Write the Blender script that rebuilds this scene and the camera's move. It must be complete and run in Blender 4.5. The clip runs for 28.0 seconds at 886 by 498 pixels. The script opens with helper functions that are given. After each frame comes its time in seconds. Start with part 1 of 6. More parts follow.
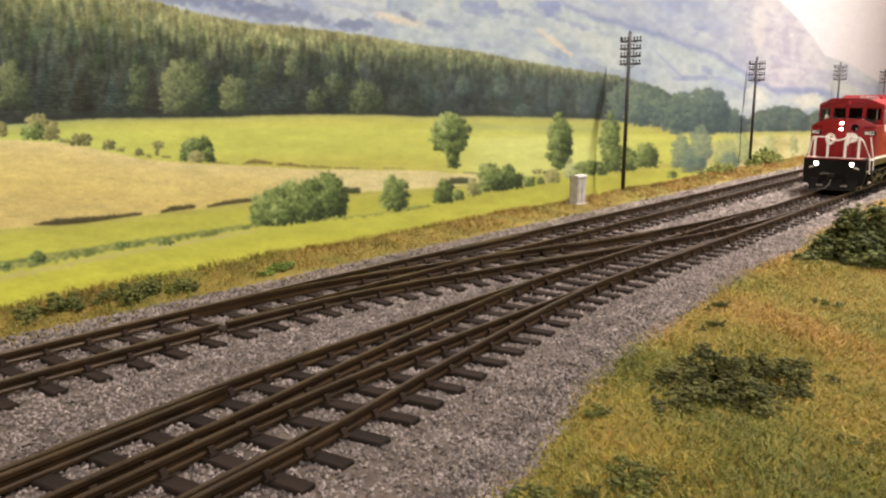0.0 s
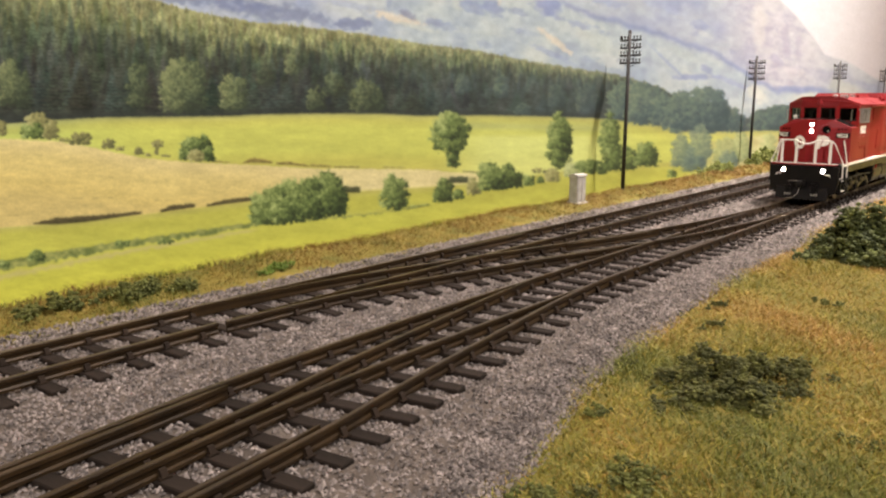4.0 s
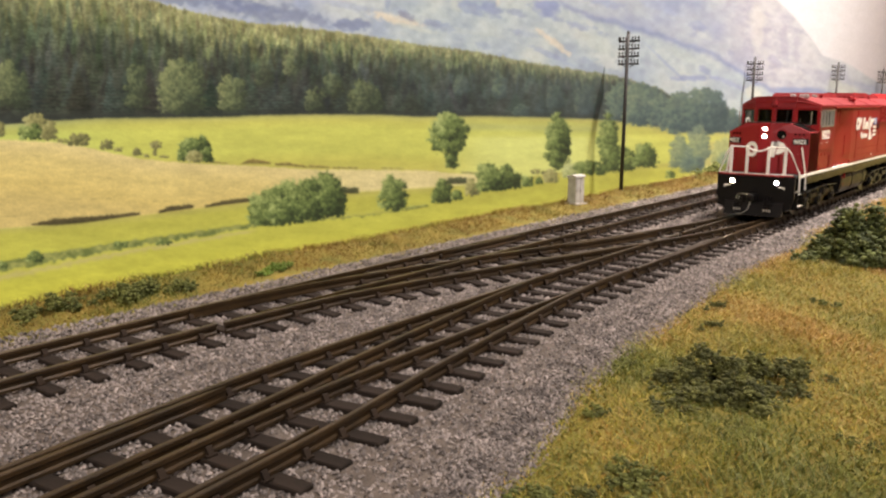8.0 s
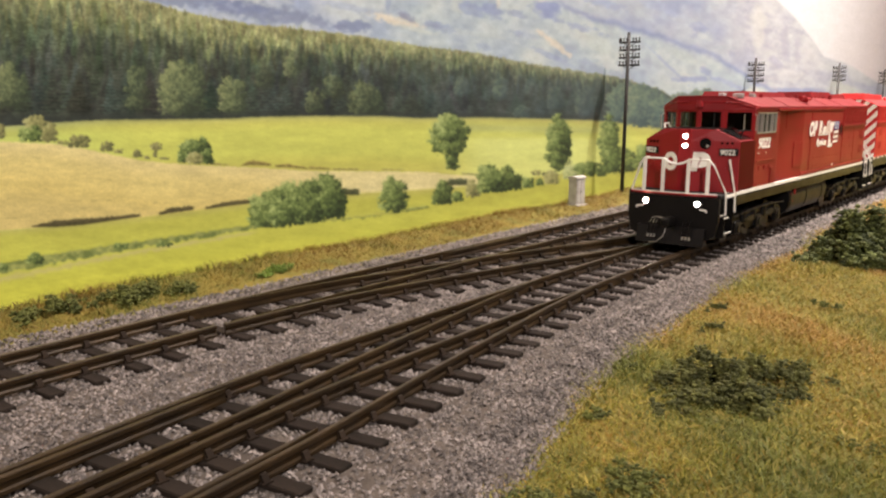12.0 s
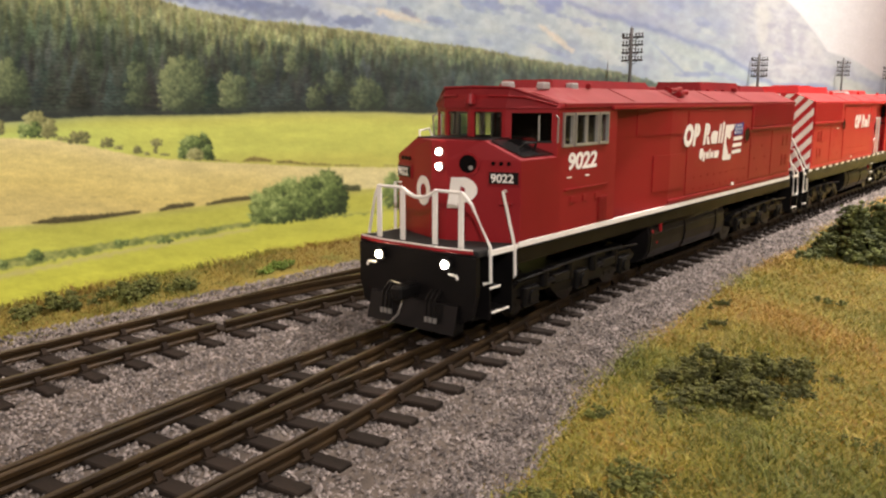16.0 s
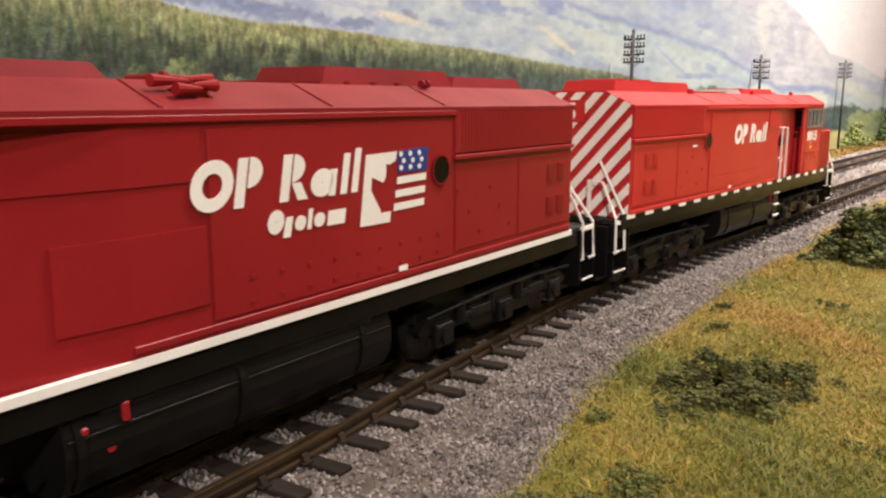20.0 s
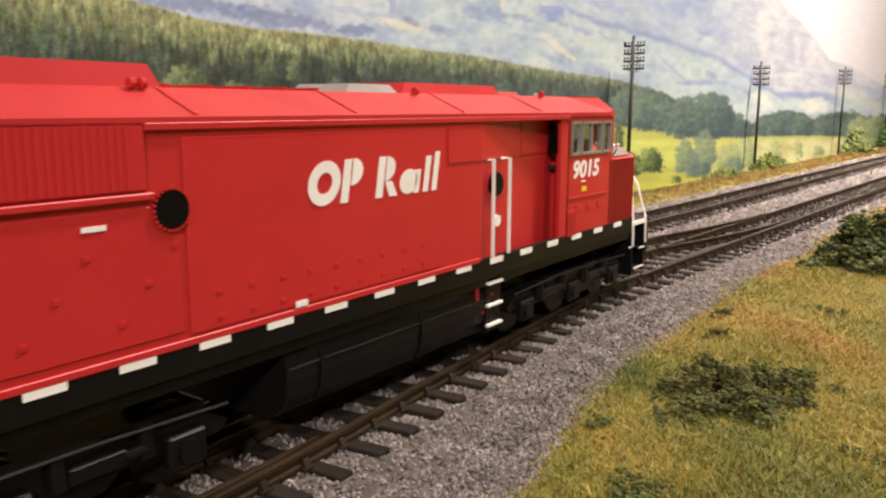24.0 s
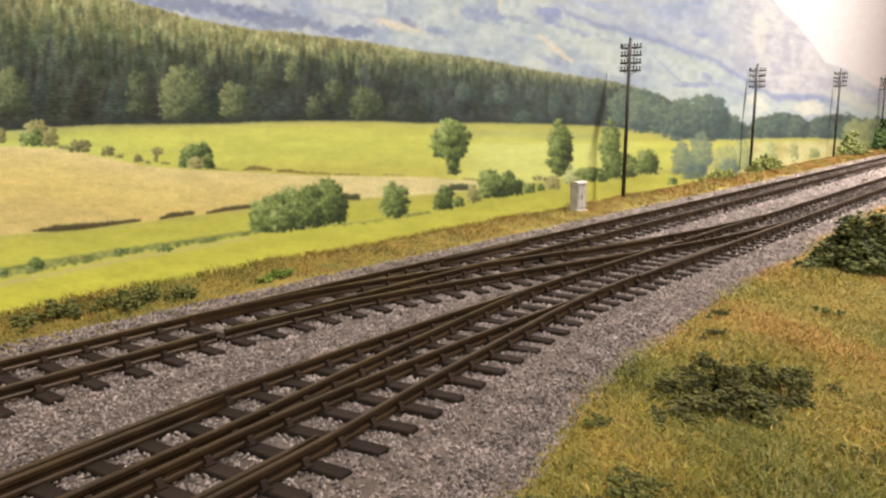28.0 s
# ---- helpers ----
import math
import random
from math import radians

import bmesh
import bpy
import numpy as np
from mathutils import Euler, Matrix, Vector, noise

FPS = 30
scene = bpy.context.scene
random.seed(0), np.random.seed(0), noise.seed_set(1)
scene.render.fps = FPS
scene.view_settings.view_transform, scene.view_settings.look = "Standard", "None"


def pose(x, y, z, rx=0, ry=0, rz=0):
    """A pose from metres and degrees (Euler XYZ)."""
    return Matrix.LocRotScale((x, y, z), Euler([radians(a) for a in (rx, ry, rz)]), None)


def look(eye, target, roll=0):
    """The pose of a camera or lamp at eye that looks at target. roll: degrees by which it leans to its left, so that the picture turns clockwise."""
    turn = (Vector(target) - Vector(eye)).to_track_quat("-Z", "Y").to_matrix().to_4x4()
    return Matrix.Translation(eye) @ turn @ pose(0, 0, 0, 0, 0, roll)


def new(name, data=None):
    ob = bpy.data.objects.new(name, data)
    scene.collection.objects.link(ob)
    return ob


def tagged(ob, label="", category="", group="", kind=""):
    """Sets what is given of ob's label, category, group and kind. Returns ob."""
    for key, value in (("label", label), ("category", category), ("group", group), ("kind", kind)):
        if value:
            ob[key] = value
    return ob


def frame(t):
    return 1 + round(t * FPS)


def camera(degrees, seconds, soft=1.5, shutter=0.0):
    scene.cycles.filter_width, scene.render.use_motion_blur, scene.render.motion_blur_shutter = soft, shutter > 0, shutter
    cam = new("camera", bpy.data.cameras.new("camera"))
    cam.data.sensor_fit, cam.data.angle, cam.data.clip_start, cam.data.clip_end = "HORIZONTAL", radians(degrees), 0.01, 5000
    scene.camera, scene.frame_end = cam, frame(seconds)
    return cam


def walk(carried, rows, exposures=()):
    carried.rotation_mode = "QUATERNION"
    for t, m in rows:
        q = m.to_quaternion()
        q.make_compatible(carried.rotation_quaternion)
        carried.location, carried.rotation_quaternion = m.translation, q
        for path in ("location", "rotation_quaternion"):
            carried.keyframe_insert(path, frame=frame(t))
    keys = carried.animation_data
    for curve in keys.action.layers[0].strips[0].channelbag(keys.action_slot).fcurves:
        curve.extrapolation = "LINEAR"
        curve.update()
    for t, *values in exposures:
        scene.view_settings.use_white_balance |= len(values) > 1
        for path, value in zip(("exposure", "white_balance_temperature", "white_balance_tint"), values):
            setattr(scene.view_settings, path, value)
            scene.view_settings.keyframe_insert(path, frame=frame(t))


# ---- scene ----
cam = camera(57.79, 28.0, soft=2.3, shutter=0.22)
PATH = [
    (0, (0.00000, 0.00000, 0.05418), (0.23165, 0.18279, 0.00010), 0.19),
    (0.5, (0.00001, -0.00003, 0.05410), (0.23165, 0.18280, 0.00010), 0.16),
    (1, (0.00001, -0.00005, 0.05414), (0.23167, 0.18282, 0.00039), 0.16),
    (1.5, (-0.00000, -0.00002, 0.05419), (0.23168, 0.18282, 0.00041), 0.18),
    (2, (0.00006, 0.00003, 0.05423), (0.23171, 0.18282, 0.00013), 0.17),
    (2.5, (0.00007, -0.00008, 0.05415), (0.23165, 0.18281, 0.00007), 0.09),
    (3, (0.00001, -0.00003, 0.05413), (0.23165, 0.18279, 0.00008), 0.16),
    (3.5, (0.00000, 0.00000, 0.05418), (0.23165, 0.18279, 0.00010), 0.19),
    (5.5, (0.00042, 0.00028, 0.05417), (0.23214, 0.18249, -0.00159), 0.17),
    (6, (0.00023, 0.00017, 0.05406), (0.23213, 0.18229, -0.00121), 0.20),
    (6.5, (0.00019, 0.00014, 0.05422), (0.23206, 0.18228, -0.00112), 0.18),
    (7, (0.00019, 0.00012, 0.05418), (0.23209, 0.18232, -0.00083), 0.18),
    (7.5, (0.00011, 0.00007, 0.05406), (0.23211, 0.18234, -0.00024), 0.17),
    (8, (0.00009, 0.00008, 0.05415), (0.23214, 0.18237, 0.00007), 0.20),
    (8.5, (0.00003, -0.00012, 0.05430), (0.23195, 0.18226, -0.00002), 0.13),
    (9, (0.00016, -0.00001, 0.05425), (0.23208, 0.18237, -0.00008), 0.13),
    (9.5, (0.00017, 0.00006, 0.05421), (0.23217, 0.18241, 0.00010), 0.19),
    (10, (0.00011, 0.00000, 0.05417), (0.23213, 0.18241, 0.00039), 0.20),
    (10.5, (0.00017, 0.00004, 0.05422), (0.23219, 0.18244, 0.00042), 0.18),
    (11, (0.00017, 0.00004, 0.05422), (0.23219, 0.18244, 0.00042), 0.18),
    (11.5, (0.00015, 0.00002, 0.05420), (0.23218, 0.18245, 0.00051), 0.18),
    (12, (0.00041, 0.00004, 0.05428), (0.23225, 0.18270, 0.00058), 0.16),
    (12.5, (0.00073, 0.00027, 0.05427), (0.23247, 0.18298, 0.00029), 0.15),
    (14.5, (0.00090, 0.00034, 0.05430), (0.23237, 0.18304, -0.00090), 0.12),
    (15, (0.00129, 0.00047, 0.05437), (0.23254, 0.18337, -0.00107), 0.16),
    (15.5, (0.00146, 0.00050, 0.05444), (0.23253, 0.18364, -0.00095), 0.12),
    (16, (0.00156, 0.00055, 0.05437), (0.23258, 0.18376, -0.00097), 0.12),
    (16.5, (0.00151, 0.00046, 0.05435), (0.23255, 0.18380, -0.00049), 0.11),
    (17, (0.00170, 0.00052, 0.05446), (0.23256, 0.18416, -0.00012), 0.13),
    (17.5, (0.00174, 0.00044, 0.05463), (0.23252, 0.18423, 0.00019), 0.12),
    (18, (0.00168, 0.00043, 0.05461), (0.23246, 0.18426, 0.00034), 0.20),
    (18.5, (0.00198, 0.00060, 0.05430), (0.23276, 0.18450, 0.00023), 0.13),
    (19, (0.00193, 0.00056, 0.05440), (0.23262, 0.18446, -0.00007), 0.09),
    (19.5, (0.00194, 0.00049, 0.05435), (0.23253, 0.18447, -0.00026), 0.08),
    (20, (0.00196, 0.00068, 0.05452), (0.23267, 0.18445, -0.00027), 0.14),
    (20.5, (0.00189, 0.00055, 0.05443), (0.23265, 0.18445, 0.00027), 0.15),
    (21, (0.00193, 0.00047, 0.05446), (0.23265, 0.18450, 0.00058), 0.08),
    (21.5, (0.00196, 0.00062, 0.05452), (0.23277, 0.18453, 0.00065), 0.17),
    (23.5, (0.00151, 0.00034, 0.05457), (0.23241, 0.18445, 0.00175), 0.18),
    (24, (0.00145, 0.00019, 0.05469), (0.23230, 0.18441, 0.00206), 0.16),
    (24.5, (0.00134, 0.00019, 0.05454), (0.23248, 0.18441, 0.00319), 0.15),
    (25, (0.00159, 0.00035, 0.05432), (0.23281, 0.18444, 0.00287), 0.16),
    (25.5, (0.00169, 0.00030, 0.05453), (0.23261, 0.18429, 0.00141), 0.05),
    (26, (0.00162, 0.00038, 0.05444), (0.23273, 0.18431, 0.00187), 0.11),
    (26.5, (0.00168, 0.00061, 0.05449), (0.23291, 0.18437, 0.00189), 0.23),
    (27, (0.00134, 0.00056, 0.05441), (0.23278, 0.18400, 0.00161), 0.26),
    (27.5, (0.00100, 0.00037, 0.05424), (0.23268, 0.18360, 0.00180), 0.17),
    (28, (0.00082, 0.00034, 0.05440), (0.23267, 0.18349, 0.00244), 0.27),
]
walk(cam, [(t, look(eye, target, roll)) for t, eye, target, roll in PATH], [(0, -0.11), (17, -0.13), (20.5, -0.01), (26, 0.01), (28, -0.03)])

# ---------------------------------------------------------------- light
# A model railway indoors: soft room light, a ceiling lamp over the far end, a room lamp in front and two added fills.
world = bpy.data.worlds.new("room_air")
scene.world = world
world.use_nodes = True
world.node_tree.nodes["Background"].inputs[0].default_value = (1.0, 0.93, 0.84, 1)
world.node_tree.nodes["Background"].inputs[1].default_value = 0.05


def area_lamp(name, eye, target, size, watts, colour, spread=180):
    data = bpy.data.lights.new(name, "AREA")
    data.shape, data.size, data.energy, data.color = "DISK", size, watts, colour
    data.spread = radians(spread)
    ob = new(name, data)
    ob.matrix_world = look(eye, target)
    return ob


area_lamp("ceiling_lamp", (1.25, -0.48, 1.05), (0.9, 0.2, 0), 0.08, 2.1, (1.0, 0.89, 0.83))
area_lamp("room_lamp", (0.30, -0.55, 1.10), (0.35, 0.15, 0), 0.06, 6.4, (1.0, 0.90, 0.84))
# Unseen narrow fill, added to brighten the ground at the far end.
area_lamp("far_ground_fill", (0.85, -0.15, 1.20), (0.80, 0.10, 0), 0.12, 16.0, (1.0, 0.89, 0.83), 78)
# Unseen fill, added to light the train's side and the striped end.
area_lamp("near_side_fill", (-1.0, -0.7, 0.70), (0.3, 0.15, 0.05), 0.09, 15.6, (1.0, 0.92, 0.885))


# ---------------------------------------------------------------- materials
def S(r, g, b):
    """Linear colour from the printed 0-255 shade."""
    return tuple(((v / 255 + 0.055) / 1.055) ** 2.4 if v > 10 else v / 3294 for v in (r, g, b)) + (1,)


MATS = {}


def mat(name, c1, c2=None, rough=0.6, metal=0.0, grain=0.6, blotch=12.0, bump=0.25, relief=0.1, spec=0.4, vary=0.0, island=0.0, emit=0.0, stretch=(1, 1, 1)):
    """Two-scale procedural surface; grain and blotch in millimetres."""
    if name in MATS:
        return MATS[name]
    m = bpy.data.materials.new(name)
    m.use_nodes = True
    nt = m.node_tree
    n, l = nt.nodes, nt.links
    b = n["Principled BSDF"]
    c2 = c2 or tuple(v * 0.75 for v in c1[:3]) + (1,)
    tc = n.new("ShaderNodeTexCoord")
    mp = n.new("ShaderNodeMapping")
    mp.inputs["Scale"].default_value = tuple(1000 * s for s in stretch)
    l.new(tc.outputs["Object"], mp.inputs["Vector"])
    fine = n.new("ShaderNodeTexNoise")
    fine.inputs["Scale"].default_value, fine.inputs["Detail"].default_value = 1 / grain, 4
    wide = n.new("ShaderNodeTexNoise")
    wide.inputs["Scale"].default_value, wide.inputs["Detail"].default_value = 1 / blotch, 5
    for t in (fine, wide):
        l.new(mp.outputs[0], t.inputs["Vector"])
    add = n.new("ShaderNodeMath")
    add.operation = "MULTIPLY_ADD"
    add.inputs[1].default_value, add.inputs[2].default_value = 0.45, -0.22
    l.new(fine.outputs[0], add.inputs[0])
    sm = n.new("ShaderNodeMath")
    l.new(add.outputs[0], sm.inputs[0])
    l.new(wide.outputs[0], sm.inputs[1])
    rp = n.new("ShaderNodeMapRange")
    rp.inputs[1].default_value, rp.inputs[2].default_value = 0.3, 0.7
    l.new(sm.outputs[0], rp.inputs[0])
    mix = n.new("ShaderNodeMix")
    mix.data_type = "RGBA"
    mix.inputs[6].default_value, mix.inputs[7].default_value = c1, c2
    l.new(rp.outputs[0], mix.inputs[0])
    out = mix.outputs[2]
    if vary or island:
        rnd = n.new("ShaderNodeObjectInfo").outputs["Random"] if vary else n.new("ShaderNodeNewGeometry").outputs["Random Per Island"]
        k = vary or island
        mr = n.new("ShaderNodeMapRange")
        mr.inputs[3].default_value, mr.inputs[4].default_value = 1 - k, 1 + k
        l.new(rnd, mr.inputs[0])
        hs = n.new("ShaderNodeHueSaturation")
        l.new(mr.outputs[0], hs.inputs["Value"])
        l.new(out, hs.inputs["Color"])
        out = hs.outputs[0]
    l.new(out, b.inputs["Base Color"])
    rr = n.new("ShaderNodeMapRange")
    rr.inputs[3].default_value, rr.inputs[4].default_value = max(0.02, rough - 0.08), min(1, rough + 0.1)
    l.new(wide.outputs[0], rr.inputs[0])
    l.new(rr.outputs[0], b.inputs["Roughness"])
    b.inputs["Metallic"].default_value = metal
    b.inputs["Specular IOR Level"].default_value = spec
    if bump:
        bp = n.new("ShaderNodeBump")
        bp.inputs["Strength"].default_value, bp.inputs["Distance"].default_value = bump, relief * 0.001
        l.new(fine.outputs[0], bp.inputs["Height"])
        l.new(bp.outputs[0], b.inputs["Normal"])
    if emit:
        b.inputs["Emission Color"].default_value, b.inputs["Emission Strength"].default_value = c1, emit
    MATS[name] = m
    return m


def glass_mat():
    m = bpy.data.materials.new("window_glass")
    m.use_nodes = True
    b = m.node_tree.nodes["Principled BSDF"]
    b.inputs["Base Color"].default_value = (0.55, 0.58, 0.56, 1)
    b.inputs["Roughness"].default_value, b.inputs["Transmission Weight"].default_value, b.inputs["IOR"].default_value = 0.05, 1.0, 1.2
    return m


GLASS = glass_mat()
RED_DARK = mat("maroon_red_paint", S(143, 28, 33), S(130, 23, 28), 0.42, spec=0.25, bump=0.05, blotch=30, grain=0.3)
# The roof's maroon is darkened and matted to offset the overhead lamps' brightening.
RED_DARK_ROOF = mat("dimmed_maroon_roof_paint", S(130, 24, 29), S(116, 19, 24), 0.6, spec=0.25, bump=0.06, blotch=14, grain=0.4)
RED_BRIGHT = mat("bright_red_paint", S(188, 40, 41), S(177, 35, 36), 0.42, bump=0.05, blotch=30, grain=0.3)
RED_BRIGHT_ROOF = mat("bright_red_roof_paint", S(182, 43, 43), S(171, 37, 37), 0.6, spec=0.25, bump=0.05, blotch=14, grain=0.4)
BLACK = mat("black_plastic", S(19, 17, 17), S(12, 11, 11), 0.36, bump=0.1, blotch=8, spec=0.22)
GLOSS_BLACK = mat("gloss_black_panel", S(26, 24, 24), S(18, 17, 17), 0.2, bump=0.03, blotch=8, spec=0.45)
BLACK_FLAT = mat("matt_black", S(20, 19, 19), S(30, 28, 26), 0.75, bump=0.1)
WHITE = mat("white_paint", S(238, 234, 226), S(226, 220, 210), 0.5, bump=0.04)
SILVER = mat("aluminium_frame", S(176, 172, 165), S(150, 146, 140), 0.38, 0.6, bump=0.05)
GREY = mat("grey_plastic", S(150, 146, 140), S(132, 128, 122), 0.5, bump=0.08)
STEEL = mat("wheel_steel", S(70, 66, 62), S(48, 45, 43), 0.35, 0.8, bump=0.05)
BLUE = mat("flag_blue", S(36, 62, 140), S(32, 54, 124), 0.5, bump=0.04)
YELLOW = mat("yellow_print", S(226, 190, 40), S(205, 170, 30), 0.5, bump=0.02)
CLEAR = mat("clear_lens", S(168, 164, 160), S(150, 146, 142), 0.15, bump=0.0)
SMOKE = mat("dark_round_glass", S(16, 14, 14), S(11, 10, 10), 0.25, bump=0.0, spec=0.08)
BULB = mat("lit_bulb", (1.0, 0.93, 0.80, 1), (1.0, 0.93, 0.80, 1), 0.3, bump=0, emit=110.0)
BULB_WARM = mat("lit_warm_bulb", (1.0, 0.82, 0.55, 1), (1.0, 0.82, 0.55, 1), 0.3, bump=0, emit=190.0)
SEAT = mat("cab_seat_grey", S(92, 84, 76), S(70, 64, 58), 0.7)
RAIL = mat("rusty_rail", S(69, 53, 33), S(44, 34, 22), 0.34, 0.3, grain=0.5, blotch=9, bump=0.15)
SLEEPER = mat("dark_brown_sleeper", S(43, 35, 29), S(30, 25, 20), 0.85, spec=0.15, grain=0.35, blotch=4, bump=0.4, relief=0.15, vary=0.18, stretch=(1, 0.25, 1))
CHAIR = mat("brown_rail_chair", S(48, 37, 27), S(34, 26, 20), 0.8, spec=0.15, bump=0.2)
STONE = mat("pinkish_grey_ballast", S(142, 132, 126), S(90, 83, 79), 0.85, grain=0.5, blotch=6, bump=0.3, relief=0.1, island=0.55)
BED = mat("ballast_glue_bed", S(96, 86, 77), S(70, 62, 55), 0.9, grain=0.5, blotch=5, bump=0.6, relief=0.4)
TURF = mat("scorched_turf", S(128, 109, 41), S(89, 89, 31), 0.9, grain=0.8, blotch=11, bump=0.8, relief=0.6)
POLE = mat("black_brown_pole", S(44, 38, 34), S(32, 28, 26), 0.6, bump=0.2, blotch=5)
PLASTER = mat("cream_wall_paint", S(226, 214, 196), S(216, 204, 188), 0.8, grain=2, blotch=200, bump=0.1)


# ---------------------------------------------------------------- mesh helpers (millimetres)
def box(bm, x0, x1, y0, y1, z0, z1, bevel=0.0):
    vs = [bm.verts.new((x, y, z)) for x in (x0, x1) for y in (y0, y1) for z in (z0, z1)]
    fs = [bm.faces.new([vs[i] for i in q]) for q in ((0, 1, 3, 2), (4, 6, 7, 5), (0, 4, 5, 1), (2, 3, 7, 6), (0, 2, 6, 4), (1, 5, 7, 3))]
    if bevel:
        es = list({e for f in fs for e in f.edges})
        bmesh.ops.bevel(bm, geom=es, offset=bevel, segments=1, affect="EDGES")
    return bm


def prism(bm, pts, axis, a, b):
    """Extrudes a closed outline: along y the outline is (x, z), along x (y, z), along z (x, y)."""
    put = {"x": lambda p, t: (t, p[0], p[1]), "y": lambda p, t: (p[0], t, p[1]), "z": lambda p, t: (p[0], p[1], t)}[axis]
    lo, hi = ([bm.verts.new(put(p, t)) for p in pts] for t in (a, b))
    bm.faces.new(lo)
    bm.faces.new(hi[::-1])
    for i in range(len(pts)):
        j = (i + 1) % len(pts)
        bm.faces.new((lo[j], lo[i], hi[i], hi[j]))
    return bm


def loft(bm, rings):
    made = [[bm.verts.new(p) for p in ring] for ring in rings]
    for a, b in zip(made[:-1], made[1:]):
        for i in range(len(a)):
            j = (i + 1) % len(a)
            bm.faces.new((a[i], a[j], b[j], b[i]))
    bm.faces.new(made[0][::-1])
    bm.faces.new(made[-1])
    return bm


def cyl(bm, centre, axis, r, h, n=16, r2=None):
    c, r2 = Vector(centre), r if r2 is None else r2
    u, v = {"x": ((0, 1, 0), (0, 0, 1)), "y": ((1, 0, 0), (0, 0, 1)), "z": ((1, 0, 0), (0, 1, 0))}[axis]
    w = Vector({"x": (1, 0, 0), "y": (0, 1, 0), "z": (0, 0, 1)}[axis])
    ring = lambda rad, t: [c + w * t + Vector(u) * rad * math.cos(k * 2 * math.pi / n) + Vector(v) * rad * math.sin(k * 2 * math.pi / n) for k in range(n)]
    return loft(bm, [ring(r, -h / 2), ring(r2, h / 2)])


def tube(bm, pts, r, n=6):
    pts = [Vector(p) for p in pts]
    rings = []
    for i, p in enumerate(pts):
        d = (pts[min(i + 1, len(pts) - 1)] - pts[max(i - 1, 0)]).normalized()
        side = d.cross(Vector((0, 0, 1))) if abs(d.z) < 0.95 else d.cross(Vector((1, 0, 0)))
        side.normalize()
        up = side.cross(d)
        rings.append([p + (side * math.cos(a) + up * math.sin(a)) * r for a in (k * 2 * math.pi / n for k in range(n))])
    return loft(bm, rings)


def bar(bm, pts, w, t):
    """A flat strip of width w along x-z or y-z and thickness t, through points."""
    pts = [Vector(p) for p in pts]
    rings = []
    for i, p in enumerate(pts):
        d = (pts[min(i + 1, len(pts) - 1)] - pts[max(i - 1, 0)]).normalized()
        side = Vector((0, 1, 0)) if abs(d.y) < 0.6 else Vector((1, 0, 0))
        up = d.cross(side).normalized()
        rings.append([p + side * a * w / 2 + up * b * t / 2 for a, b in ((-1, -1), (1, -1), (1, 1), (-1, 1))])
    return loft(bm, rings)


def part(name, bm, material, parent=None, label="", smooth=False):
    bmesh.ops.recalc_face_normals(bm, faces=bm.faces[:])
    for v in bm.verts:
        v.co *= 0.001
    me = bpy.data.meshes.new(name)
    bm.to_mesh(me)
    bm.free()
    for m in material if isinstance(material, (list, tuple)) else [material]:
        me.materials.append(m)
    if smooth:
        for p in me.polygons:
            p.use_smooth = True
    ob = new(name, me)
    ob.parent = parent
    if label:
        ob["label"] = label
    return ob


def raw(name, verts, faces, material, parent=None, label="", index=None):
    """A mesh from arrays, in millimetres."""
    me = bpy.data.meshes.new(name)
    me.from_pydata((np.asarray(verts) * 0.001).tolist(), [], np.asarray(faces).tolist() if not isinstance(faces, list) else faces)
    for m in material if isinstance(material, (list, tuple)) else [material]:
        me.materials.append(m)
    if index is not None:
        me.polygons.foreach_set("material_index", np.asarray(index, dtype=np.int32))
    me.update()
    ob = new(name, me)
    ob.parent = parent
    if label:
        ob["label"] = label
    return ob


def shared(name, mesh, parent, m):
    ob = new(name, mesh)
    ob.parent = parent
    ob.matrix_local = m
    return ob


def curve_through(knots):
    """A smooth function through (x, value) knots, straight past its ends."""
    kx, ky = (np.array([k[i] for k in knots], float) for i in (0, 1))
    m = np.gradient(ky, kx)

    def f(x):
        x = np.asarray(x, float)
        i = np.clip(np.searchsorted(kx, x) - 1, 0, len(kx) - 2)
        h = kx[i + 1] - kx[i]
        q = np.clip((x - kx[i]) / h, 0, 1)
        y = (2 * q**3 - 3 * q**2 + 1) * ky[i] + (q**3 - 2 * q**2 + q) * h * m[i] + (-2 * q**3 + 3 * q**2) * ky[i + 1] + (q**3 - q**2) * h * m[i + 1]
        return y + np.minimum(x - kx[0], 0) * m[0] + np.maximum(x - kx[-1], 0) * m[-1]

    return f


B = bmesh.new
rng = np.random.default_rng(7)
rnd = random.Random(11)

# ---------------------------------------------------------------- the plan (millimetres)
RAIL_TOP, SLEEPER_TOP = 4.0, 1.3
mid_b = curve_through([(-120, 78.2), (-40, 95.9), (40, 103.9), (90, 109.4), (140, 111.2), (190, 111.4), (250, 111.2), (330, 110.4), (450, 109.6), (700, 108.6), (1000, 108.0)])
mid_a = curve_through([(-120, 146), (0, 156), (65, 158.2), (130, 159.8), (200, 160.2), (300, 159.0), (450, 158.6), (650, 159.6), (1000, 160)])
mid_x = curve_through([(100, 159.2), (150, 156.6), (200, 146.5), (250, 134), (300, 122.5), (350, 114.6), (410, 110.6)])
mid_c = curve_through([(-120, 66.5), (-40, 79), (58, 93.2), (78, 95.4), (110, 100.6), (148, 105.8), (182, 110.0), (220, 112.0), (250, 111.2)])
